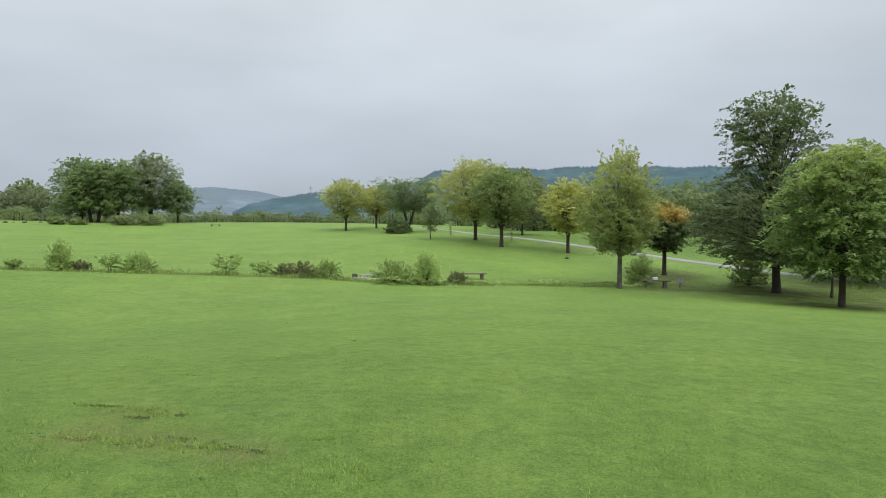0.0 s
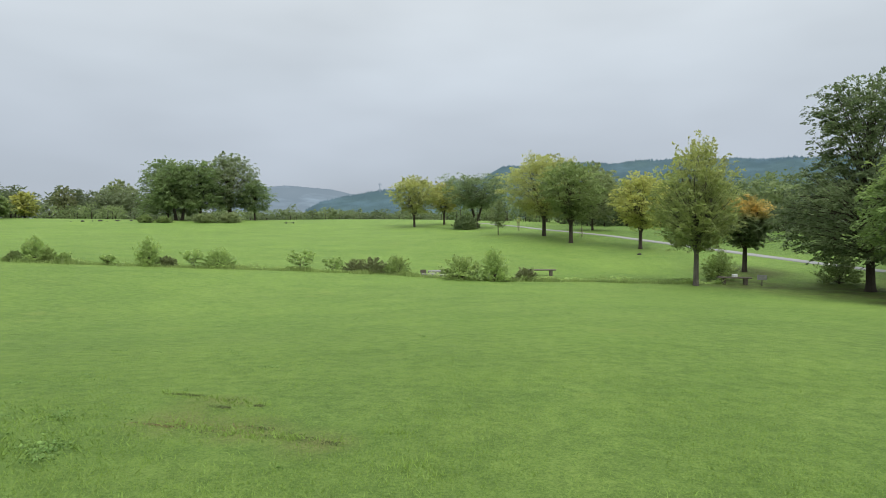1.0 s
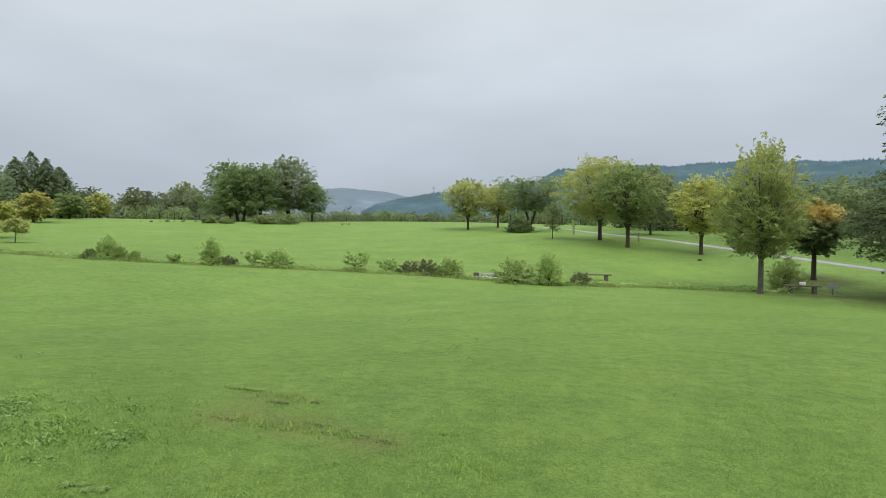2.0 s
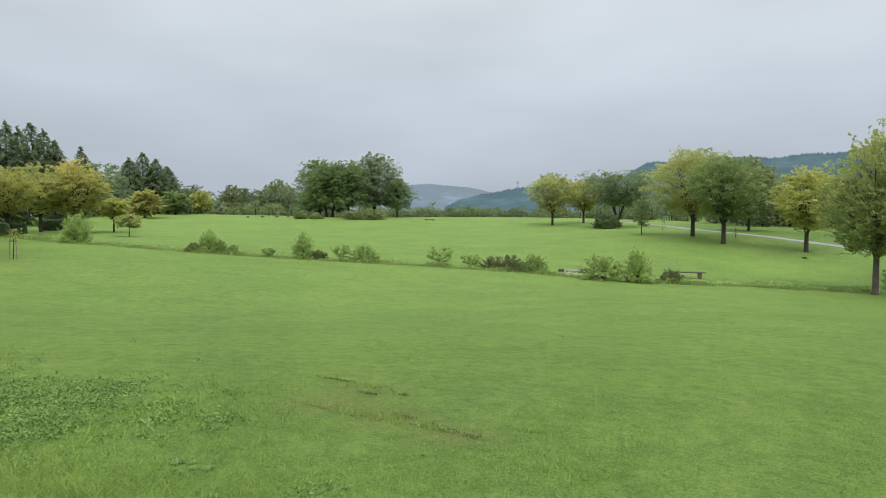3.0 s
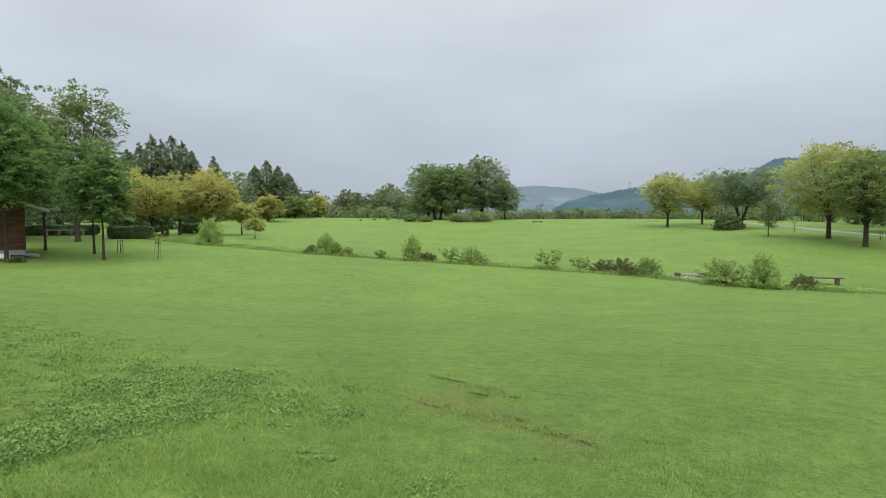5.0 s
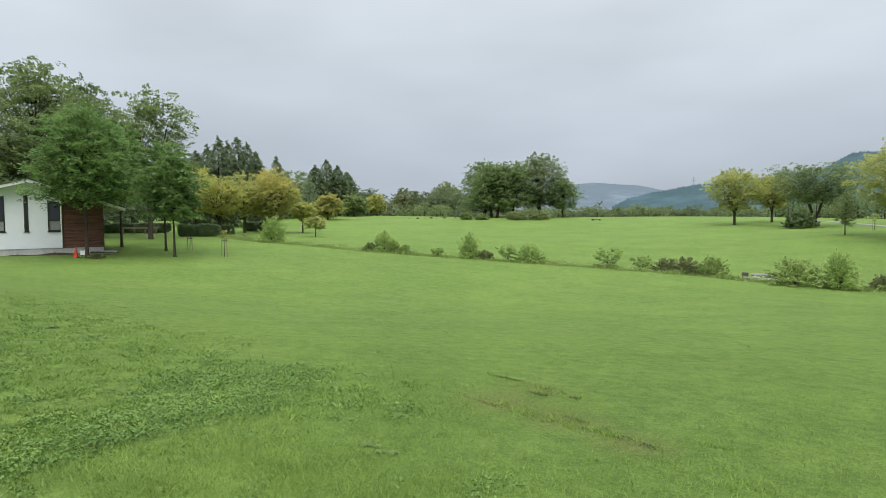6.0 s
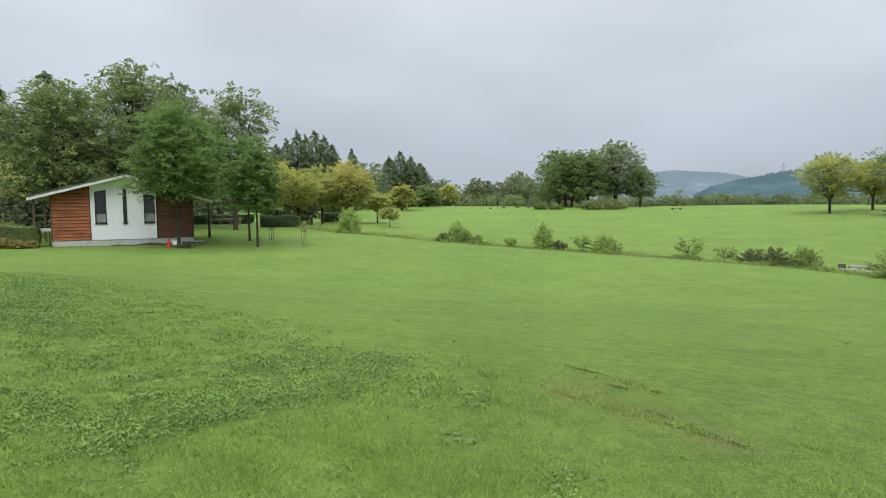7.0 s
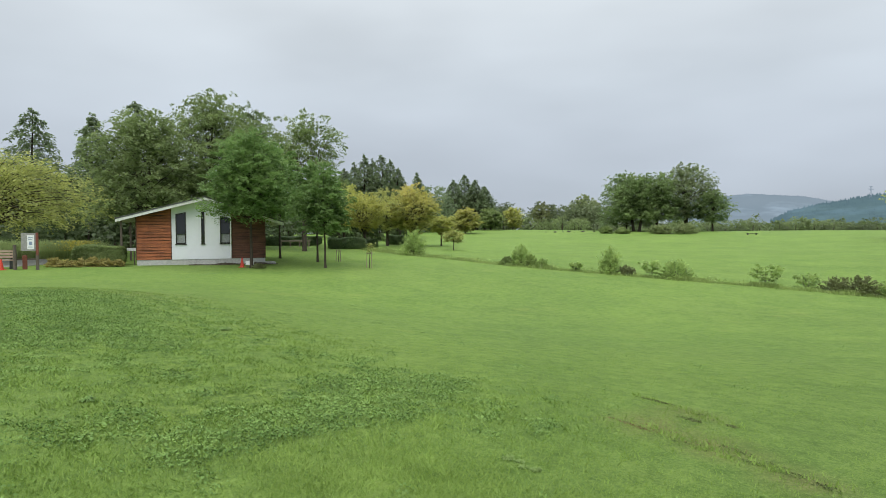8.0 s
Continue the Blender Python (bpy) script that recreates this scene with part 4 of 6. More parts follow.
def pylon(az, dist, foot, high):
    """A slender lattice mast on the hill's crest; HILL_FAR's glow paints haze on it."""
    a = radians(az)
    ob = thing("pylon", -dist * math.sin(a), dist * math.cos(a), foot, az, "slender steel power mast with haze painted in, on a hill crest", "pylon", "power masts")
    for sx in (-1, 1):
        for sy in (-1, 1):
            np_mesh("leg", *tube([(sx * 1.8, sy * 1.8, -6), (sx * 0.9, sy * 0.9, high * 0.5), (sx * 0.3, sy * 0.3, high)], [0.35, 0.3, 0.25], 4), HILL_FAR, ob)
    for z, w in ((0.68, 4.5), (0.82, 3.6), (0.95, 2.6)):
        part("cross_arm", box(bmesh.new(), -w, w, -0.25, 0.25, high * z, high * z + 0.5), HILL_FAR, ob)
    for k in range(5):
        z0, z1 = high * 0.14 * k, high * 0.14 * (k + 1)
        w0, w1 = 1.8 - 0.22 * k, 1.58 - 0.22 * k
        np_mesh("brace", *tube([(-w0, -w0, z0), (0, -0.5 * (w0 + w1), 0.5 * (z0 + z1)), (w1, -w1, z1)], [0.16, 0.16, 0.16], 4), HILL_FAR, ob)


pylon(5.4, 1290, 72, 20)
pylon(12.2, 1290, 58, 19)


# ---- paths, ditch grass, near lawn ----
ASPHALT = plain("worn_asphalt", (0.21, 0.21, 0.205), (0.29, 0.29, 0.285), 0.8, 0.9, bump=0.3, fine=60)
STONE = plain("grey_stone", (0.17, 0.168, 0.160), (0.27, 0.265, 0.25), 3, 0.9, bump=0.4, dist=0.02)
SOIL = plain("torn_turf", (0.058, 0.078, 0.028), (0.120, 0.145, 0.048), 4, 0.95, bump=0.8, dist=0.02, fine=50)
RED_SOIL = plain("bare_soil", (0.14, 0.110, 0.050), (0.22, 0.180, 0.080), 4, 0.95, bump=0.8, dist=0.02, fine=50)


def ribbon(name, label, line, width, mat, lift=0.02, step=1.0, kind="structure", category="path"):
    pts = []
    for (ax, ay), (bx, by) in zip(line, line[1:]):
        n = max(2, int(math.hypot(bx - ax, by - ay) / step))
        pts += [(ax + (bx - ax) * i / n, ay + (by - ay) * i / n) for i in range(n)]
    p = np.array(pts + [line[-1]], float)
    for _ in range(6):
        p[1:-1] = 0.25 * p[:-2] + 0.5 * p[1:-1] + 0.25 * p[2:]
    t = np.gradient(p, axis=0)
    t /= np.linalg.norm(t, axis=1, keepdims=True)
    nrm = np.stack([-t[:, 1], t[:, 0]], 1)
    rows = []
    for s, dz in ((-0.5, -0.06), (-0.5, 0.0), (-0.2, 0.012), (0.2, 0.012), (0.5, 0.0), (0.5, -0.06)):
        q = p + nrm * width * s
        rows.append(np.stack([q[:, 0], q[:, 1], ground(q[:, 0], q[:, 1]) + lift + dz], 1))
    v = np.stack(rows, 1)
    n, m = v.shape[:2]
    i, j = np.meshgrid(np.arange(n - 1), np.arange(m - 1), indexing="ij")
    f = np.stack([i * m + j, (i + 1) * m + j, (i + 1) * m + j + 1, i * m + j + 1], -1).reshape(-1, 4)
    return tagged(np_mesh(name, v.reshape(-1, 3), f, mat, smooth=False), label, category, kind=kind)


ribbon("path", "narrow pale asphalt path winding past the trees", [(42, 16), (34, 29), (27.8, 36.2), (25.0, 38.8), (23.2, 41), (20.9, 44.4), (18.3, 48.0), (14.5, 53.0), (11.7, 56.7), (9.6, 60.4), (6.6, 65), (3.7, 71), (0.9, 82.5), (-3.4, 93), (-9, 102)], 1.15, ASPHALT)
ribbon("path_by_hut", "grey asphalt path leading past the hut", [(-60, 2), (-46, 5.4), (-40, 6.6), (-37.5, 5.2), (-36.6, 2), (-36, -8)], 3.2, ASPHALT)


def tufts(rng, x, y, hmin, hmax, width, lean=0.5):
    """Single blades, one narrow triangle each."""
    n = len(x)
    z = ground(x, y)
    a = rng.uniform(0, 6.283, n)
    h = rng.uniform(hmin, hmax, n)
    b = np.stack([np.cos(a), np.sin(a), 0 * a], 1)
    la = rng.uniform(0, 6.283, n)
    tip = np.stack([np.cos(la) * h * lean * rng.uniform(0, 1, n), np.sin(la) * h * lean * rng.uniform(0, 1, n), h], 1)
    base = np.stack([x, y, z - 0.005], 1)
    w = (width * rng.uniform(0.6, 1.3, n))[:, None]
    v = np.stack([base - b * w, base + b * w, base + tip], 1).reshape(-1, 3)
    return v, np.arange(3 * n).reshape(n, 3)


def field(x, y, scale, z):
    return np.array([noise.noise((px * scale, py * scale, z)) for px, py in zip(x, y)])


def ditch_grass():
    rng = np.random.default_rng(41)
    xs, ys = [], []
    for (ax, ay), (bx, by) in zip(DITCH, DITCH[1:]):
        n = int(math.hypot(bx - ax, by - ay) * 2200)
        s = rng.uniform(0, 1, n)
        nx, ny = -(by - ay), bx - ax
        l = math.hypot(nx, ny)
        o = rng.normal(-0.45, 0.5, n)
        xs.append(ax + (bx - ax) * s + nx / l * o)
        ys.append(ay + (by - ay) * s + ny / l * o)
    x, y = np.concatenate(xs), np.concatenate(ys)
    clumpy = np.array([noise.noise((px * 0.7, py * 0.7, 3.0)) for px, py in zip(x, y)])
    keep = clumpy > rng.uniform(-0.6, 0.45, len(x))
    x, y, clumpy = x[keep], y[keep], clumpy[keep]
    tall = clumpy > 0.25
    parts = [tufts(rng, x[~tall], y[~tall], 0.05, 0.17, 0.02, 0.9), tufts(rng, x[tall], y[tall], 0.12, 0.32, 0.022, 0.8)]
    tagged(np_mesh("ditch_grass", *joined(parts), TALL_GRASS), "rank uncut grass growing along the shallow ditch", "grass", kind="stuff")
    # broad-leaved weeds, thickest beyond the shrubs
    n = 26000
    q = rng.uniform(0, 1, n)
    px = np.where(q < 0.7, rng.uniform(0.5, 11.5, n), rng.uniform(-42, 0, n))
    line = np.array(DITCH)
    py = np.interp(px, line[:, 0], line[:, 1]) - 0.35 + rng.normal(0, 0.32, n)
    f2 = field(px, py, 0.8, 6.0)
    ok = f2 > rng.uniform(-0.5, 0.35, n)
    px, py, f2 = px[ok], py[ok], f2[ok]
    pz = ground(px, py) + rng.uniform(0, 1, len(px)) * np.clip(0.2 + 0.35 * f2, 0.05, 0.45)
    up = np.tile([0, 0, 1.0], (len(px), 1)) + rng.normal(0, 0.4, (len(px), 3))
    tagged(np_mesh("ditch_weeds", *leaves(rng, np.stack([px, py, pz], 1), up, 0.11, 0.07), LEAF_FRESH), "low leafy weeds growing along the ditch's bank", "weeds", kind="stuff")


ditch_grass()


def fan(rng, n, r0, r1, az0, az1, power=1.0):
    r = r0 + (r1 - r0) * rng.uniform(0, 1, n) ** power
    a = np.radians(rng.uniform(az0, az1, n))
    return -r * np.sin(a), r * np.cos(a)


# torn places in the lawn: ends, tufts, spread
RUTS = [((-3.45, 5.95), (-2.26, 5.52), 500, 0.035), ((-3.40, 5.83), (-2.30, 5.42), 300, 0.03), ((-2.9, 4.80), (-1.24, 4.55), 900, 0.06), ((-2.2, 4.62), (-1.5, 4.50), 700, 0.05), ((-1.08, 4.84), (-0.80, 4.78), 260, 0.05), ((-0.80, 4.2), (-0.45, 3.92), 500, 0.09), ((-2.50, 3.98), (-2.32, 3.92), 140, 0.05), ((-3.9, 4.5), (-3.0, 4.1), 500, 0.2)]


def near_lawn():
    rng = np.random.default_rng(77)
    x, y = fan(rng, 380000, 1.6, 14.0, -46, 96, 1.2)
    keep = (rng.uniform(1.6, 3.2, len(x)) < np.hypot(x, y)) & (rng.uniform(0, 1, len(x)) < np.clip((14.0 - np.hypot(x, y)) / 9.5, 0, 1) ** 1.3 * np.clip(0.6 + 1.1 * field(x, y, 0.9, 1.0), 0.15, 1))
    x, y = x[keep], y[keep]
    v, f = tufts(rng, x, y, 0.010, 0.030, 0.0040, 1.6)
    sets = [(v, f)]
    # ragged tufts along old ruts
    for (ax, ay), (bx, by), m, wide in RUTS:
        q = rng.uniform(-0.05, 1.05, m)
        q = q[np.sin(q * 37 + ax) > rng.uniform(-1, 0.6, m)]
        qx, qy = ax + (bx - ax) * q + rng.normal(0, wide, len(q)), ay + (by - ay) * q + rng.normal(0, wide, len(q))
        lump = field(qx, qy, 9.0, 17.0) > rng.uniform(-0.4, 0.3, len(q))
        sets.append(tufts(rng, qx[lump], qy[lump], 0.02, 0.05, 0.006, 1.2))
    v, f = joined(sets)
    tagged(np_mesh("lawn_blades", v, f, BLADE), "short blades of mown lawn grass", "grass", kind="stuff")


near_lawn()


def clover_patch():
    rng = np.random.default_rng(78)
    x, y = fan(rng, 640000, 3.0, 19.0, 8, 93, 0.85)
    d = np.hypot(x, y)
    az = np.degrees(np.arctan2(-x, y))
    # the rank sward keeps to the bank and thins out towards the mown lawn
    edge = np.interp(az, (26, 38, 48, 58, 70, 80, 93), (4.4, 6.6, 8.2, 10.5, 14.5, 18.5, 19))
    inner = np.interp(az, (26, 38, 48, 58, 70, 80, 93), (4.9, 4.6, 4.3, 4.0, 3.6, 3.2, 3.0))
    bank = np.clip((edge * (1 + 0.3 * field(x, y, 0.35, 2.0)) - d) / 2.6, 0, 1) * np.clip((d - inner) / 1.3, 0.0, 1)
    n1 = 0.8 * field(x, y, 0.9, 9.0) + 1.35 * field(x, y, 3.0, 4.0)
    spot = 0.30 * bank
    for (px, py), r, w in CLOVER_SPOTS:
        spot = spot + w * np.exp(-((x - px) ** 2 + (y - py) ** 2) / (2 * r * r))
    keep = rng.uniform(0, 1, len(x)) < np.clip((spot + 0.6 * n1 - 0.42) * 1.7, 0.0, 0.9)
    px, py = x[keep], y[keep]
    n = len(px)
    z = ground(px, py) + rng.uniform(0.2, 1.0, n) * np.clip(0.030 + 0.045 * field(px, py, 5.0, 12.0), 0.008, 0.07)
    nrm = np.stack([rng.normal(0, 0.4, n), rng.normal(0, 0.4, n), np.ones(n)], 1)
    v, f = leaves(rng, np.stack([px, py, z], 1), nrm, 0.021, 0.014)
    tagged(np_mesh("clover", v, f, CLOVER), "patches of low dark clover leaves on the grassy bank", "clover", kind="stuff")
    # uneven tussocks of olive grass between the clover
    keep = rng.uniform(0, 1, len(x)) < bank * np.clip(0.24 + 1.0 * field(x, y, 3.4, 15.0), 0.02, 0.6) * np.clip(9.0 / (d + 1), 0.3, 1)
    v, f = tufts(rng, x[keep], y[keep], 0.012, 0.045, 0.0075, 1.8)
    # longer grass left standing at the foot of the bank
    gx, gy = fan(rng, 150000, 2.2, 5.4, 28, 92, 0.9)
    gd = np.hypot(gx, gy)
    ga = np.degrees(np.arctan2(-gx, gy))
    ok = rng.uniform(0, 1, len(gx)) < np.clip(0.26 + 0.45 * field(gx, gy, 1.7, 21.0), 0.08, 0.55) * np.clip((5.4 - gd) / 1.6, 0, 1) * np.clip((gd - 2.2) / 0.7, 0, 1) * np.clip((ga - 28) / 14, 0, 1)
    tagged(np_mesh("long_grass", *tufts(rng, gx[ok], gy[ok], 0.018, 0.052, 0.0036, 1.5), LONG_BLADE), "longer fresh green grass at the foot of the bank", "grass", kind="stuff")
    tagged(np_mesh("bank_grass", v, f, BANK_BLADE), "uneven tussocks of olive grass on the bank", "grass", kind="stuff")


clover_patch()


def torn_turf(line, spread, n, size, label, mat, seed):
    """A broken streak of loose crumbs, crooked and thinning out, where the turf is torn."""
    rng = np.random.default_rng(seed)
    p = np.array(line)
    t = rng.uniform(0, len(p) - 1, n)
    x = np.interp(t, np.arange(len(p)), p[:, 0])
    y = np.interp(t, np.arange(len(p)), p[:, 1])
    x, y = x + rng.normal(0, spread, n), y + rng.normal(0, spread, n)
    keep = field(x, y, 7.0, seed * 0.37) > rng.uniform(-0.35, 0.35, n)
    x, y = x[keep], y[keep]
    k = len(x)
    pos = np.stack([x, y, ground(x, y) + rng.uniform(0.002, 0.012, k)], 1)
    nrm = np.stack([rng.normal(0, 0.35, k), rng.normal(0, 0.35, k), np.ones(k)], 1)
    tagged(np_mesh("torn_turf", *leaves(rng, pos, nrm, size, size * 0.7), mat), label, "bare soil", kind="stuff")


torn_turf([(-3.10, 4.80), (-2.95, 4.77), (-2.74, 4.72), (-2.58, 4.68)], 0.010, 380, 0.014, "thin crooked streak of bare brown soil in the lawn", RED_SOIL, 3)
torn_turf([(-3.42, 5.87), (-3.2, 5.84), (-3.02, 5.80), (-2.8, 5.69), (-2.58, 5.60), (-2.40, 5.53), (-2.26, 5.46)], 0.018, 1300, 0.016, "dark torn streak in the lawn's turf", SOIL, 4)
torn_turf([(-2.45, 4.63), (-2.2, 4.62), (-1.98, 4.61), (-1.68, 4.56), (-1.43, 4.52), (-1.24, 4.47)], 0.026, 520, 0.014, "rutted streak of loose soil in the lawn", SOIL, 5)
torn_turf([(-2.10, 4.81), (-1.92, 4.75), (-1.77, 4.70), (-1.60, 4.64), (-1.45, 4.58)], 0.018, 600, 0.015, "second narrow rut of torn turf beside the first", SOIL, 7)
torn_turf([(-2.75, 5.40), (-2.63, 5.39), (-2.52, 5.37)], 0.018, 260, 0.018, "short greyish scrape in the lawn", SOIL, 8)
torn_turf([(-2.9, 4.85), (-2.5, 4.78), (-1.9, 4.72)], 0.06, 300, 0.014, "scattered brown crumbs of soil beside a rut", RED_SOIL, 6)


def weed(x, y, r, mat, label):
    """A rosette of arching leaves from one crown."""
    SEED[0] += 1
    rng = np.random.default_rng(SEED[0])
    n = int(70 + 500 * r)
    a = rng.uniform(0, 6.283, n)
    ln = r * rng.uniform(0.35, 1.1, n)
    out = np.stack([np.cos(a), np.sin(a), np.zeros(n)], 1)
    side = np.stack([-np.sin(a), np.cos(a), np.zeros(n)], 1) * (0.003 + 0.03 * r) * rng.uniform(0.6, 1.2, (n, 1))
    rise = rng.uniform(0.1, 0.45, n) * r
    base = out * 0.004 + np.array([0, 0, 0.002])
    mid = out * (ln * 0.6)[:, None] + np.array([0, 0, 1.0]) * rise[:, None]
    tip = out * ln[:, None] + np.array([0, 0, 1.0]) * (rise * 0.5)[:, None]
    v = np.stack([base, mid + side, tip, mid - side], 1).reshape(-1, 3)
    ob = thing("weed", x, y, gz(x, y), 0, label, "weed", "weeds in the lawn")
    np_mesh("leaf_rosette", v, np.arange(4 * n).reshape(n, 4), mat, ob)


for wx, wy, wr in ((-2.86, 3.21, 0.06), (-2.78, 3.24, 0.04), (-2.70, 3.17, 0.045), (-2.62, 3.20, 0.05)):
    weed(wx, wy, wr, WEED_PALE, "small pale weed growing among the lawn's grass")
weed(-8.65, 3.72, 0.10, CLOVER, "dark leafy weed on the grassy bank")
weed(-8.3, 2.4, 0.09, CLOVER, "dark leafy weed on the grassy bank")
weed(-5.7, 1.31, 0.09, CLOVER, "dark leafy weed on the grassy bank")


# ---- the hut ----
def wood_boards(name, c1, c2):
    m, nt, b = material(name, 0.6)
    oi = nt.nodes.new("ShaderNodeObjectInfo")
    base = ramp_node(nt, oi.outputs["Random"], [(0, c1), (1, c2)])
    grain = noise_node(nt, 2.2, 5, 0.65, (1, 6, 26))
    col = mix_node(nt, 0.55, base, ramp_node(nt, grain, [(0.3, tuple(v * 0.45 for v in c1)), (0.7, tuple(min(1, v * 1.25) for v in c2))]))
    stain = ramp_node(nt, noise_node(nt, 0.9, 4, 0.7), [(0.45, (0, 0, 0)), (0.70, (0.65, 0.65, 0.65))])
    col = mix_node(nt, stain, col, tuple(v * 0.4 for v in c1))
    weather = ramp_node(nt, noise_node(nt, 1.3, 5, 0.75, (0.5, 1, 9)), [(0.46, (0, 0, 0)), (0.60, (0.8, 0.8, 0.8))])
    col = mix_node(nt, weather, col, (c1[0] * 0.32, c1[1] * 0.42, c1[2] * 0.55))
    nt.links.new(col, b.inputs["Base Color"])
    bump_node(nt, b, grain, 0.3, 0.01)
    return m


BOARD_RED = wood_boards("red_brown_boards", (0.29, 0.088, 0.033), (0.42, 0.140, 0.052))
BOARD_DARK = wood_boards("dark_stained_boards", (0.130, 0.056, 0.036), (0.19, 0.085, 0.052))
WHITE_WALL = plain("white_plaster", (0.69, 0.715, 0.775), (0.73, 0.75, 0.80), 0.8, 0.8, bump=0.05, fine=3, even=0.96)
CONCRETE = plain("concrete", (0.36, 0.36, 0.35), (0.52, 0.52, 0.50), 2.5, 0.9, bump=0.3)
FASCIA = plain("pale_painted_fascia", (0.55, 0.56, 0.55), (0.68, 0.68, 0.66), 2, 0.6, bump=0.1)
ROOF_SHEET = plain("dark_roof_sheet", (0.055, 0.058, 0.06), (0.10, 0.10, 0.10), 2, 0.5, bump=0.2)
FRAME_DARK = plain("dark_window_frame", (0.015, 0.013, 0.012), (0.03, 0.027, 0.025), 5, 0.5, bump=0.05)
FROST = plain("pale_lower_sash", (0.20, 0.21, 0.22), (0.30, 0.31, 0.32), 2, 0.35, bump=0.05)
GLASS, _gt, _gb = material("window_glass", 0.04)
_gb.inputs["Base Color"].default_value = (0.02, 0.022, 0.026, 1)
_gb.inputs["Specular IOR Level"].default_value = 0.6
POST_WOOD = plain("weathered_wood", (0.075, 0.062, 0.05), (0.15, 0.128, 0.105), 5, 0.9, stretch=(3, 3, 0.6), bump=0.3)
RED_BROWN = plain("red_brown_paint", (0.14, 0.045, 0.03), (0.22, 0.075, 0.05), 4, 0.7)
CONE_RED = plain("orange_red_plastic", (0.50, 0.045, 0.03), (0.62, 0.07, 0.04), 3, 0.45, bump=0.05)
PAPER = plain("white_paper", (0.72, 0.73, 0.75), (0.82, 0.82, 0.84), 2, 0.7, bump=0.02)
GREY_PANEL = plain("grey_panel", (0.24, 0.235, 0.23), (0.33, 0.32, 0.31), 2, 0.7, bump=0.05)
DARK_STONE = plain("dark_stone", (0.03, 0.03, 0.028), (0.06, 0.058, 0.052), 5, 0.95, bump=0.3)
DARK_METAL = plain("dark_metal", (0.02, 0.02, 0.02), (0.05, 0.05, 0.05), 5, 0.5, bump=0.05)
BLUE_INK = plain("blue_grey_print", (0.16, 0.20, 0.32), (0.25, 0.30, 0.42), 5, 0.7, bump=0.02)


def prism(bm, poly, y0, y1):
    """An upright slab whose face is the polygon of (x, z)."""
    a = [bm.verts.new((x, y0, z)) for x, z in poly]
    b = [bm.verts.new((x, y1, z)) for x, z in poly]
    n = len(poly)
    bm.faces.new(a)
    bm.faces.new(b[::-1])
    for i in range(n):
        bm.faces.new((a[(i + 1) % n], a[i], b[i], b[(i + 1) % n]))
    return bm


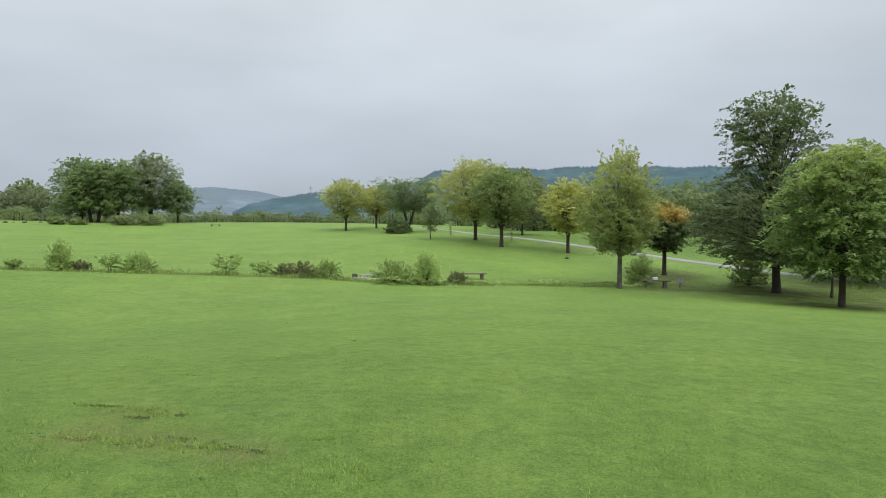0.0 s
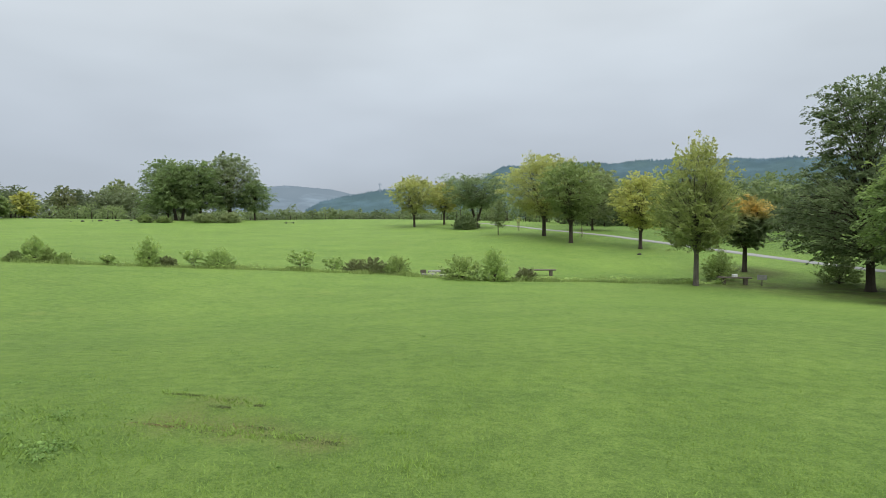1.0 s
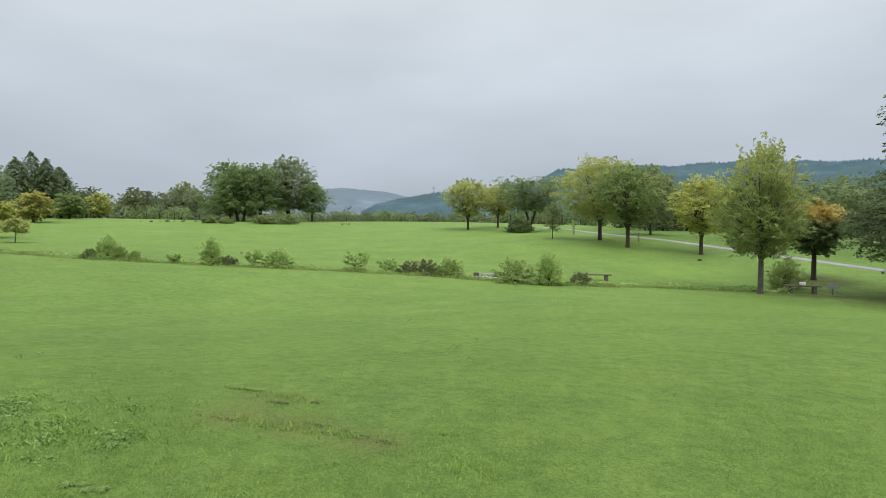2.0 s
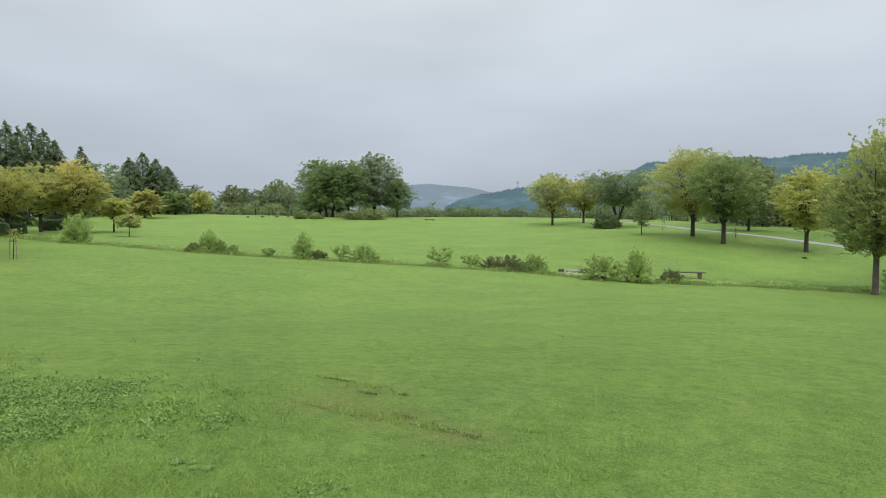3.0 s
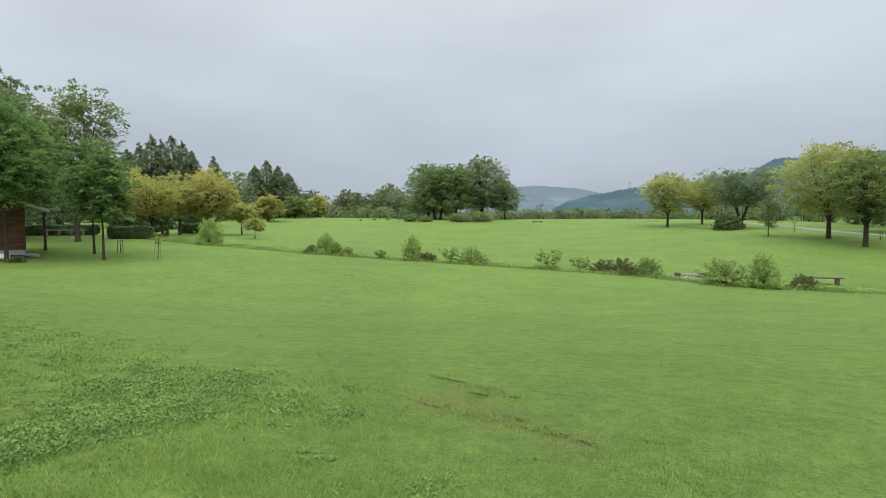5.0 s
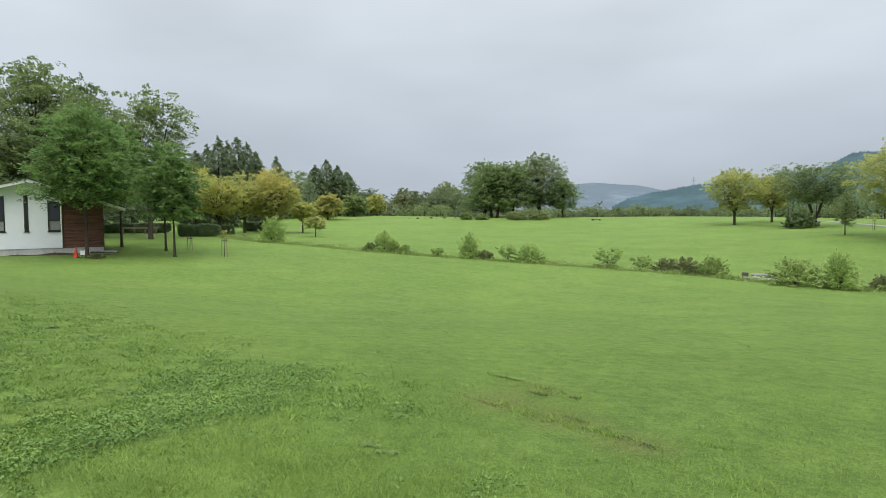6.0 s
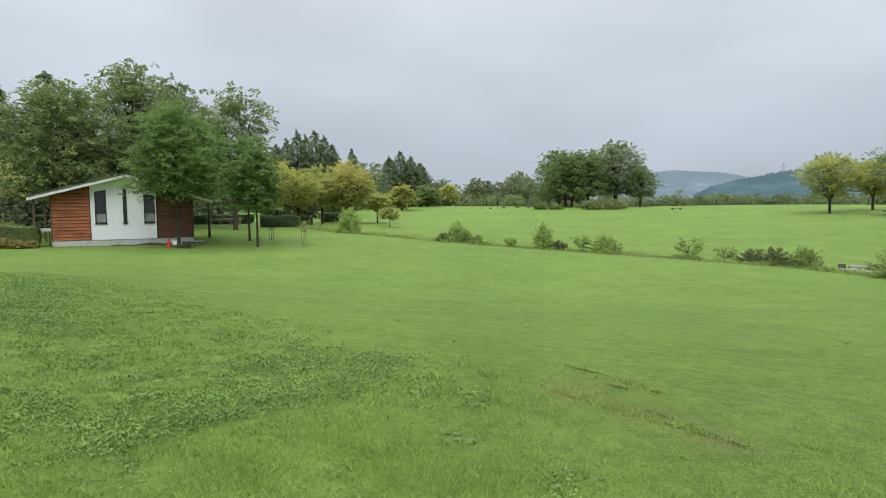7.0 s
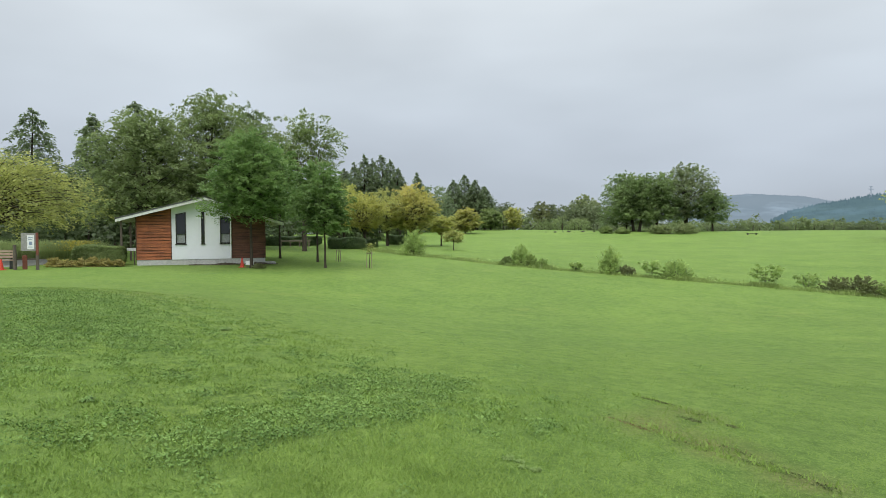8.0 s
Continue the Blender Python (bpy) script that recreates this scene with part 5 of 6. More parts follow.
def hut():
    ob = thing("hut", -33.74, 9.77, -0.06, 68.7, "small wooden park hut with a white wall and low gable roof", "hut")
    W, RX, RZ, LZ, QZ, DEEP = 6.4, 3.33, 3.42, 2.56, 2.42, 5.2

    def top(x):
        return LZ + (RZ - LZ) * x / RX if x < RX else RZ + (QZ - RZ) * (x - RX) / (W - RX)

    def column(bm, x0, x1, z0, z1=None, y0=0.0, y1=0.12):
        cuts = [x0] + [c for c in (RX,) if x0 < c < x1] + [x1]
        for a, b in zip(cuts, cuts[1:]):
            prism(bm, [(a, z0), (b, z0), (b, z1 if z1 else top(b)), (a, z1 if z1 else top(a))], y0, y1)

    wins = [(1.88, 2.38, 1.12, 2.68, 2.78), (3.12, 3.29, 1.12, 2.81, 2.82), (4.06, 4.60, 1.12, 2.60, 2.48)]
    bm = bmesh.new()
    edge = 1.68
    for x0, x1, s, h0, h1 in wins:
        column(bm, edge, x0, 0.3)
        column(bm, x0, x1, 0.3, s)
        prism(bm, [(x0, h0), (x1, h1), (x1, top(x1)), (x0, top(x0))], 0, 0.12)
        edge = x1
    column(bm, edge, 4.63, 0.3)
    part("white_wall", bm, WHITE_WALL, ob, "smooth white plastered wall")
    # side and back walls, backing of the board walls, floor
    bm = bmesh.new()
    column(bm, 0.0, 1.68, 0.3, None, 0.05, 0.14)
    part("wall_backing", bm, BOARD_DARK, ob)
    bm = bmesh.new()
    column(bm, 4.63, W, 0.3, None, 0.05, 0.14)
    part("wall_backing", bm, BOARD_DARK, ob)
    part("side_wall", box(bmesh.new(), 0.0, 0.1, 0.14, DEEP, 0.3, LZ), BOARD_DARK, ob)
    part("side_wall", box(bmesh.new(), W - 0.1, W, 0.14, DEEP, 0.3, QZ), BOARD_DARK, ob)
    bm = bmesh.new()
    column(bm, 0.0, W, 0.3, None, DEEP, DEEP + 0.12)
    part("back_wall", bm, BOARD_DARK, ob)
    part("hut_floor", box(bmesh.new(), 0.1, W - 0.1, 0.14, DEEP, 0.302, 0.33), BOARD_DARK, ob)
    bm = bmesh.new()
    box(bm, 0.03, W - 0.03, 0.03, DEEP + 0.1, -0.35, 0.3)
    box(bm, W - 0.05, W + 0.55, 0.1, 1.4, -0.35, 0.06)
    part("plinth", bm, CONCRETE, ob, "pale concrete plinth")
    # boards
    def boards(x0, x1, mat, step):
        z = 0.32
        i = 0
        while z < max(top(x0), top(x1)) - 0.03:
            z1 = z + step - 0.012
            a = min(z1, top(x0) - 0.02)
            b = min(z1, top(x1) - 0.02)
            bm = bmesh.new()
            if a > z and b > z:
                poly = [(x0, z), (x1, z), (x1, b), (x0, a)]
            elif b > z:
                s = (z - top(x0) + 0.02) / (top(x1) - top(x0))
                poly = [(x0 + (x1 - x0) * s, z), (x1, z), (x1, b)]
            else:
                s = (z - top(x0) + 0.02) / (top(x1) - top(x0))
                poly = [(x0, z), (x0 + (x1 - x0) * s, z), (x0, a)]
            vs = [bm.verts.new((x, 0.002 if zz == z else 0.034, zz)) for x, zz in poly]
            vb = [bm.verts.new((x, 0.05, zz)) for x, zz in poly]
            bm.faces.new(vs)
            n = len(vs)
            for k in range(n):
                bm.faces.new((vs[(k + 1) % n], vs[k], vb[k], vb[(k + 1) % n]))
            part("board", bm, mat, ob)
            z += step
            i += 1

    boards(0.0, 1.64, BOARD_RED, 0.165)
    boards(4.67, W, BOARD_DARK, 0.165)
    for x in (0.0, 1.64, 4.63, W - 0.04):
        bm = bmesh.new()
        prism(bm, [(x, 0.3), (x + 0.045, 0.3), (x + 0.045, top(x + 0.045) - 0.01), (x, top(x) - 0.01)], -0.012, 0.048)
        part("corner_trim", bm, BOARD_DARK, ob)
    bm = bmesh.new()
    cyl(bm, 4.60, -0.045, 0.34, 2.75, 0.035, sides=10)
    part("downspout", bm, PAPER, ob, "white rainwater pipe")
    # windows
    for x0, x1, s, h0, h1 in wins:
        fr = bmesh.new()
        t = 0.05

        def hd(x):
            return h0 + (h1 - h0) * (x - x0) / (x1 - x0)

        prism(fr, [(x0, s), (x0 + t, s), (x0 + t, hd(x0 + t)), (x0, h0)], -0.018, 0.09)
        prism(fr, [(x1 - t, s), (x1, s), (x1, h1), (x1 - t, hd(x1 - t))], -0.018, 0.09)
        prism(fr, [(x0 + t, s), (x1 - t, s), (x1 - t, s + t), (x0 + t, s + t)], -0.018, 0.09)
        prism(fr, [(x0 + t, hd(x0 + t) - t), (x1 - t, hd(x1 - t) - t), (x1 - t, hd(x1 - t)), (x0 + t, hd(x0 + t))], -0.018, 0.09)
        win = part("window", fr, FRAME_DARK, ob, "dark framed window with a slanted head")
        split = s + 0.52
        wide = x1 - x0 > 0.3
        bm = bmesh.new()
        prism(bm, [(x0 + t, split if wide else s + t), (x1 - t, split if wide else s + t), (x1 - t, hd(x1 - t) - t), (x0 + t, hd(x0 + t) - t)], 0.045, 0.052)
        part("pane", bm, GLASS, win)
        if wide:
            bm = bmesh.new()
            prism(bm, [(x0 + t, s + t), (x1 - t, s + t), (x1 - t, split - 0.03), (x0 + t, split - 0.03)], 0.035, 0.045)
            part("lower_pane", bm, FROST, win, "pale frosted lower pane")
            bm = bmesh.new()
            prism(bm, [(x0 + t, split - 0.03), (x1 - t, split - 0.03), (x1 - t, split), (x0 + t, split)], 0.0, 0.06)
            part("glazing_bar", bm, FRAME_DARK, win)
        bm = box(bmesh.new(), x0 - 0.03, x1 + 0.03, -0.05, 0.0, s - 0.045, s - 0.002)
        part("sill", bm, FRAME_DARK, win)
    # roof: two slopes with pale edges
    lx, lz, rx, rz = -0.86, 2.30, W + 0.93, 2.12
    ov = 0.55
    for name, a, b in (("roof_slope", (lx, lz), (RX, RZ + 0.03)), ("roof_slope", (RX, RZ + 0.03), (rx, rz))):
        bm = bmesh.new()
        prism(bm, [a, b, (b[0], b[1] + 0.10), (a[0], a[1] + 0.10)], -ov + 0.03, DEEP + 0.5)
        sl = part(name, bm, FASCIA, ob, "pale boarded soffit")
        bm = bmesh.new()
        prism(bm, [(a[0] - 0.02, a[1] + 0.102), (b[0], b[1] + 0.102), (b[0], b[1] + 0.16), (a[0] - 0.02, a[1] + 0.16)], -ov - 0.02, DEEP + 0.55)
        part("roof_sheet", bm, ROOF_SHEET, sl, "dark roof sheeting")
        bm = bmesh.new()
        prism(bm, [(a[0], a[1] - 0.04), (b[0], b[1] - 0.04), (b[0], b[1] + 0.10), (a[0], a[1] + 0.10)], -ov, -ov + 0.028)
        part("verge_board", bm, FASCIA, sl, "pale painted verge board")
    for i in range(13):
        u = i / 12
        x = lx + (RX - lx) * u
        z = lz + (RZ + 0.03 - lz) * u
        part("roof_rib", box(bmesh.new(), x - 0.02, x + 0.02, -ov - 0.01, DEEP + 0.5, z + 0.15, z + 0.19), ROOF_SHEET, ob)
    for x, y in ((-0.72, 0.6), (-0.72, DEEP - 0.2)):
        part("post", box(bmesh.new(), x - 0.05, x + 0.05, y - 0.05, y + 0.05, -0.2, 2.5), POST_WOOD, ob)
    return ob


hut()


# ---- things by the hut ----
DARK_EARTH = plain("damp_dark_earth", (0.035, 0.030, 0.022), (0.085, 0.070, 0.050), 6, 0.95, bump=0.8, dist=0.02, fine=40)


def soil_bed():
    """A low uneven ridge of dark earth along the plinth."""
    rng = np.random.default_rng(61)
    n, m = 60, 7
    u, w = np.meshgrid(np.linspace(0, 1, n), np.linspace(-1, 1, m), indexing="ij")
    x = 2.5 + 4.5 * u
    y = -0.26 + 0.2 * w * (0.75 + 0.25 * np.sin(9 * u)) + rng.normal(0, 0.02, (n, m))
    z = 0.09 * (1 - w ** 2) * (0.6 + 0.4 * np.sin(17 * u + 1)) * np.sin(np.pi * np.clip(u, 0.02, 0.98)) ** 0.3 + rng.uniform(0, 0.03, (n, m)) * (1 - w ** 2) - 0.02
    i, j = np.meshgrid(np.arange(n - 1), np.arange(m - 1), indexing="ij")
    f = np.stack([i * m + j, (i + 1) * m + j, (i + 1) * m + j + 1, i * m + j + 1], -1).reshape(-1, 4)
    ob = np_mesh("soil_bed", np.stack([x, y, z], -1).reshape(-1, 3), f, DARK_EARTH, smooth=True)
    ob.matrix_world = pose(-33.74, 9.77, gz(-32.6, 12.9) + 0.01, 0, 0, 68.7)
    tagged(ob, "narrow strip of dark bare earth along the hut's plinth", "soil bed")


soil_bed()
bush(-28.95, 14.1, 0.22, 0.7, LEAF_RUSSET, "low brownish weeds round the foot of a tree", boughs=14, count=320, leaf=0.1, group="weeds by the hut", name="weed_clump")
def cone(x, y, h):
    ob = thing("traffic_cone", x, y, gz(x, y), 20, "orange-red plastic traffic cone standing on the grass", "traffic cone", "traffic cones")
    part("base", box(bmesh.new(), -h * 0.28, h * 0.28, -h * 0.28, h * 0.28, 0, h * 0.06, 0.008), CONE_RED, ob)
    bm = bmesh.new()
    cyl(bm, 0, 0, h * 0.06, h, h * 0.21, h * 0.045, 16)
    part("body", bm, CONE_RED, ob)
    bm = bmesh.new()
    cyl(bm, 0, 0, h * 0.52, h * 0.68, h * 0.135, h * 0.108, 16)
    part("band", bm, CONE_RED, ob)


cone(-29.85, 13.66, 0.50)
cone(-33.5, 4.1, 0.5)


def notice_board():
    ob = thing("notice_board", -32.74, 5.35, gz(-32.74, 5.35), 76, "grey notice board with a white poster on a dark post", "notice board")
    part("post", box(bmesh.new(), -0.05, 0.05, -0.05, 0.05, 0.66, 1.68, 0.008), RED_BROWN, ob, "dark red-brown upper post")
    part("post_foot", box(bmesh.new(), -0.06, 0.06, -0.06, 0.06, -0.1, 0.66, 0.008), POST_WOOD, ob, "weathered grey post foot")
    part("panel", box(bmesh.new(), -0.60, -0.05, -0.025, 0.025, 0.86, 1.66, 0.006), GREY_PANEL, ob, "grey backing panel")
    poster = part("poster", box(bmesh.new(), -0.37, -0.11, -0.04, -0.028, 0.93, 1.57), PAPER, ob, "white printed poster")
    for z0, z1, x0, x1 in ((1.46, 1.49, -0.33, -0.15), (1.37, 1.40, -0.33, -0.19), (1.12, 1.28, -0.30, -0.19), (1.02, 1.05, -0.33, -0.17)):
        part("print_bar", box(bmesh.new(), x0, x1, -0.046, -0.042, z0, z1), BLUE_INK, poster)


notice_board()


def low_barrier():
    ob = thing("low_barrier", -33.6, 5.0, gz(-33.6, 5.0), 76, "short red-brown post with a dark rail beside the path", "barrier")
    part("post", box(bmesh.new(), -0.09, 0.09, -0.08, 0.08, -0.1, 0.64, 0.012), RED_BROWN, ob)
    part("post", box(bmesh.new(), -0.42, -0.34, -0.05, 0.05, -0.1, 0.56, 0.01), POST_WOOD, ob, "thin weathered post")
    part("rail", box(bmesh.new(), -0.34, 0.42, 0.082, 0.13, 0.42, 0.49, 0.006), POST_WOOD, ob, "dark weathered rail")


low_barrier()


BENCH_WOOD = plain("pale_bench_wood", (0.30, 0.22, 0.16), (0.44, 0.34, 0.26), 4, 0.8, stretch=(0.6, 3, 3), bump=0.2)


def small_post(x, y, h, label):
    ob = thing("wooden_post", x, y, gz(x, y), 20, label, "post")
    bm = bmesh.new()
    cyl(bm, 0, 0, -0.1, h, 0.075, 0.065, 10)
    part("post_body", bm, POST_WOOD, ob)
    return ob


def bench(x, y, rz, length, label, back=False, mat=None, group="", seat_z=0.42, slab=False):
    mat = mat or POST_WOOD
    ob = thing("bench", x, y, gz(x, y), rz, label, "bench", group)
    L = length / 2
    if slab:
        part("seat", box(bmesh.new(), -L, L, -0.24, 0.24, seat_z - 0.06, seat_z, 0.012), mat, ob)
        for s in (-L * 0.65, L * 0.65):
            part("leg", box(bmesh.new(), s - 0.09, s + 0.09, -0.19, 0.19, -0.15, seat_z - 0.062, 0.01), DARK_METAL if mat is DARK_METAL else POST_WOOD, ob)
        return ob
    for k in range(3):
        part("seat_slat", box(bmesh.new(), -L, L, -0.2 + k * 0.14, -0.08 + k * 0.14, seat_z - 0.04, seat_z, 0.006), mat, ob)
    for s in (-L * 0.8, L * 0.8):
        part("leg", box(bmesh.new(), s - 0.05, s + 0.05, -0.18, 0.2, -0.1, seat_z - 0.042, 0.006), DARK_METAL, ob)
        if back:
            part("back_post", box(bmesh.new(), s - 0.04, s + 0.04, 0.2, 0.27, -0.1, 0.86, 0.006), DARK_METAL, ob)
    if back:
        for k in range(3):
            part("back_slat", box(bmesh.new(), -L, L, 0.165, 0.195, 0.5 + k * 0.13, 0.6 + k * 0.13, 0.006), mat, ob)
    return ob


bench(-34.55, 4.0, 78, 1.5, "slatted pale wooden bench with a backrest by the path", True, BENCH_WOOD)
small_post(-33.42, 4.6, 1.12, "dark upright wooden post beside the bench")
bench(1.75, 36.7, 4, 1.75, "low weathered wooden bench on stone feet by the ditch", slab=True, mat=POST_WOOD, seat_z=0.36)
bench(11.95, 34.5, -8, 1.65, "low dark bench on stone feet under the trees", slab=True, mat=POST_WOOD, seat_z=0.4)
bench(-35.6, 95.7, 20, 1.7, "low dark bench far out on the lawn", slab=True, mat=DARK_METAL, seat_z=0.26)


def small_sign(x, y, rz, w, h, z, label, mat, posts=1):
    ob = thing("small_sign", x, y, gz(x, y), rz, label, "sign")
    part("board", box(bmesh.new(), -w / 2, w / 2, -0.02, 0.02, z - h, z, 0.004), mat, ob)
    for i in range(posts):
        px = 0 if posts == 1 else (-w * 0.32 + i * w * 0.64)
        part("post", box(bmesh.new(), px - 0.025, px + 0.025, 0.02, 0.07, -0.1, z - 0.03), POST_WOOD, ob)


small_sign(-5.0, 34.6, 8, 0.32, 0.2, 0.46, "small dark wooden sign on two posts by the crossing", POST_WOOD, 2)
small_sign(13.2, 34.1, -20, 0.46, 0.27, 0.58, "small pale sign board on a thin post", GREY_PANEL)
small_sign(-34.65, 9.7, 60, 0.75, 0.16, 0.88, "low white sign board on dark legs beside the hut", PAPER, 2)
small_sign(-29.5, 13.9, 60, 0.4, 0.2, 0.34, "low white barrier board against the tree's foot", PAPER, 2)


def white_box(x, y):
    ob = thing("paper_packet", x, y, gz(x, y) + 0.402, 15, "small white packet lying on the bench", "packet")
    part("packet_body", box(bmesh.new(), -0.12, 0.12, -0.1, 0.1, 0, 0.16, 0.02), PAPER, ob)


white_box(11.95, 34.5)


STAKE_WOOD = plain("pale_stake_wood", (0.20, 0.165, 0.12), (0.32, 0.27, 0.20), 5, 0.9, stretch=(3, 3, 0.6), bump=0.3)


def staked_sapling(x, y, h, label, leafy=0.0):
    ob = thing("staked_sapling", x, y, gz(x, y), 30, label, "sapling", "staked saplings")
    for sx in (-0.16, 0.16):
        bm = bmesh.new()
        cyl(bm, sx, 0, -0.1, h, 0.024, 0.021, 8, (-sx * 0.25, 0))
        part("stake", bm, STAKE_WOOD, ob)
    bm = bmesh.new()
    box(bm, -0.17, 0.17, 0.03, 0.065, h * 0.82, h * 0.88)
    part("cross_bar", bm, STAKE_WOOD, ob)
    bm = bmesh.new()
    cyl(bm, 0, 0.0, -0.05, h * 1.25, 0.022, 0.008, 7, (0.05, 0.02))
    part("stem", bm, BARK, ob)
    if leafy:
        SEED[0] += 1
        rng = np.random.default_rng(SEED[0])
        n = int(220 * leafy)
        pos = np.stack([rng.normal(0.04, 0.12, n), rng.normal(0, 0.12, n), h * rng.uniform(0.9, 1.45, n)], 1)
        np_mesh("foliage", *leaves(rng, pos, np.tile([0, 0, 1.0], (n, 1)), 0.12, 0.07), LEAF_LIME, ob)


staked_sapling(-31.28, 20.35, 0.75, "bare sapling stem held between two wooden stakes")
staked_sapling(-27.04, 19.55, 0.95, "young sapling held between two wooden stakes", 0.5)
staked_sapling(0.82, 68.6, 1.1, "young sapling held by wooden stakes on the lawn", 0.4)
staked_sapling(6.62, 59.25, 0.9, "thin sapling held by wooden stakes near the path")


def hedge(x, y, rz, length, deep, height, mat, label, leaf=0.12, count=5000, name="hedge"):
    SEED[0] += 1
    rng = np.random.default_rng(SEED[0])
    ob = thing(name, x, y, gz(x, y), rz, label, "hedge", "clipped hedges")
    p = rng.uniform(-1, 1, (count, 3))
    k = rng.integers(0, 3, count)
    p[np.arange(count), k] = np.sign(p[np.arange(count), k]) * rng.uniform(0.86, 1.04, count)
    q = p / (np.sum(np.abs(p) ** 6, axis=1, keepdims=True) ** (1 / 6)) * rng.uniform(0.9, 1.05, (count, 1))
    pos = q * np.array([length / 2, deep / 2, height / 2]) + np.array([0, 0, height / 2 + 0.03])
    pos[:, 2] = np.maximum(pos[:, 2], 0.03) * (1 + 0.05 * np.sin(pos[:, 0] * 3.1 + x))
    np_mesh("foliage", *leaves(rng, pos, q + np.array([0, 0, 0.4]), leaf, leaf * 0.65), mat, ob)
    wood = []
    for i in range(max(3, int(length * 2))):
        sx = -length / 2 * 0.85 + length * 0.85 * i / max(2, int(length * 2) - 1)
        wood.append(tube([(sx, 0, -0.1), (sx + 0.05, 0.05, height * 0.5), (sx, -0.05, height * 0.8)], [0.04, 0.03, 0.01], 5))
    np_mesh("stem", *joined(wood), BARK, ob)
    # a dark block stands in for the shade deep inside the hedge
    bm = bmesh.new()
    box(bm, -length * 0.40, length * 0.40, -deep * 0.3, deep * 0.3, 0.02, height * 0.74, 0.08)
    part("inner_block", bm, LEAF_DARK, ob, "solid dark block in place of the hedge's shaded inside")
    return ob


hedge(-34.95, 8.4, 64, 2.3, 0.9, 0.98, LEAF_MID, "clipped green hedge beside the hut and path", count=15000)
for px, py, ph, pw in ((-34.9, 6.4, 0.48, 0.8), (-34.4, 6.8, 0.40, 0.9), (-34.1, 7.3, 0.42, 0.8), (-33.9, 7.8, 0.50, 0.9), (-33.6, 8.3, 0.40, 0.9), (-33.4, 8.8, 0.36, 0.7)):
    bush(px, py, ph, pw, LEAF_OCHRE, "ochre-green border plant before a clipped hedge", boughs=20, count=1100, leaf=0.14, group="border plants by the hut", name="border_plant", droop=0.4)


def bank_of_grass():
    """Tall pale grass with yellow flowers beyond the path."""
    rng = np.random.default_rng(91)
    n = 16000
    a, d = rng.uniform(0, 6.283, n), np.sqrt(rng.uniform(0, 1, n))
    x, y = -45.6 + 3.2 * d * np.cos(a) + 1.2 * d * np.sin(a), 7.6 + 3.4 * d * np.sin(a)
    v, f = tufts(rng, x, y, 0.35, 1.15, 0.02, 0.6)
    tagged(np_mesh("tall_grass", v, f, PALE_GRASS), "tall pale green grass growing beyond the path", "grass", kind="stuff")
    m = 700
    x, y = rng.normal(-42.6, 0.5, m), rng.normal(8.9, 0.55, m)
    pos = np.stack([x, y, ground(x, y) + rng.uniform(0.5, 1.1, m)], 1)
    tagged(np_mesh("yellow_flowers", *leaves(rng, pos, np.tile([0.4, 0, 1.0], (m, 1)), 0.12, 0.07), FLOWER_YELLOW), "yellow flower heads in the tall grass", "flowers", kind="stuff")


bank_of_grass()
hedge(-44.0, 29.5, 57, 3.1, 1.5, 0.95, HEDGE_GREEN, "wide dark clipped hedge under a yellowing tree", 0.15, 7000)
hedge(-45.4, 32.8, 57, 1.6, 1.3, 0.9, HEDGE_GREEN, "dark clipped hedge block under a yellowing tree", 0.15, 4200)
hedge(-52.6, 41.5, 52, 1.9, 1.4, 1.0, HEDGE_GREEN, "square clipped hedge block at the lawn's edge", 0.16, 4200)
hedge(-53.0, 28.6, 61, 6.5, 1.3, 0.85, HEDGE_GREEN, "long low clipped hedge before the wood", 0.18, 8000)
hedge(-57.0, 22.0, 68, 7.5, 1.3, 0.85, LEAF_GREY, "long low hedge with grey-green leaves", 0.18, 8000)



def rail_fence(x, y, rz, length):
    ob = thing("rail_fence", x, y, gz(x, y), rz, "low pale wooden rail fence before the hedges", "fence")
    part("rail", box(bmesh.new(), -length / 2, length / 2, -0.05, 0.05, 0.46, 0.60, 0.01), STAKE_WOOD, ob)
    for i in range(4):
        px = -length * 0.44 + length * 0.88 * i / 3
        part("post", box(bmesh.new(), px - 0.06, px + 0.06, -0.05, 0.05, -0.1, 0.455, 0.01), STAKE_WOOD, ob)


rail_fence(-50.0, 27.9, 64, 2.8)

# stone slabs across the ditch
for sx, sy, rz, w, d in ((-4.75, 34.9, 6, 0.8, 0.6), (-4.0, 34.7, -3, 0.75, 0.6), (-4.4, 35.6, 12, 0.9, 0.6)):
    sl = thing("stone_slab", sx, sy, gz(sx, sy), rz, "flat grey stone slab laid across the ditch", "stone slab", "stepping slabs")
    part("slab_body", box(bmesh.new(), -w / 2, w / 2, -d / 2, d / 2, -0.12, 0.20, 0.03), STONE, sl)


def rock(x, y, s, label):
    ob = thing("rock", x, y, gz(x, y), 0, label, "rock")
    bm = bmesh.new()
    bmesh.ops.create_icosphere(bm, subdivisions=2, radius=s)
    for v in bm.verts:
        v.co *= 1 + 0.25 * noise.noise(v.co * 3 / s + Vector((x, y, 0)))
        v.co.z = v.co.z * 0.55 + s * 0.12
    part("rock_body", bm, DARK_STONE, ob)


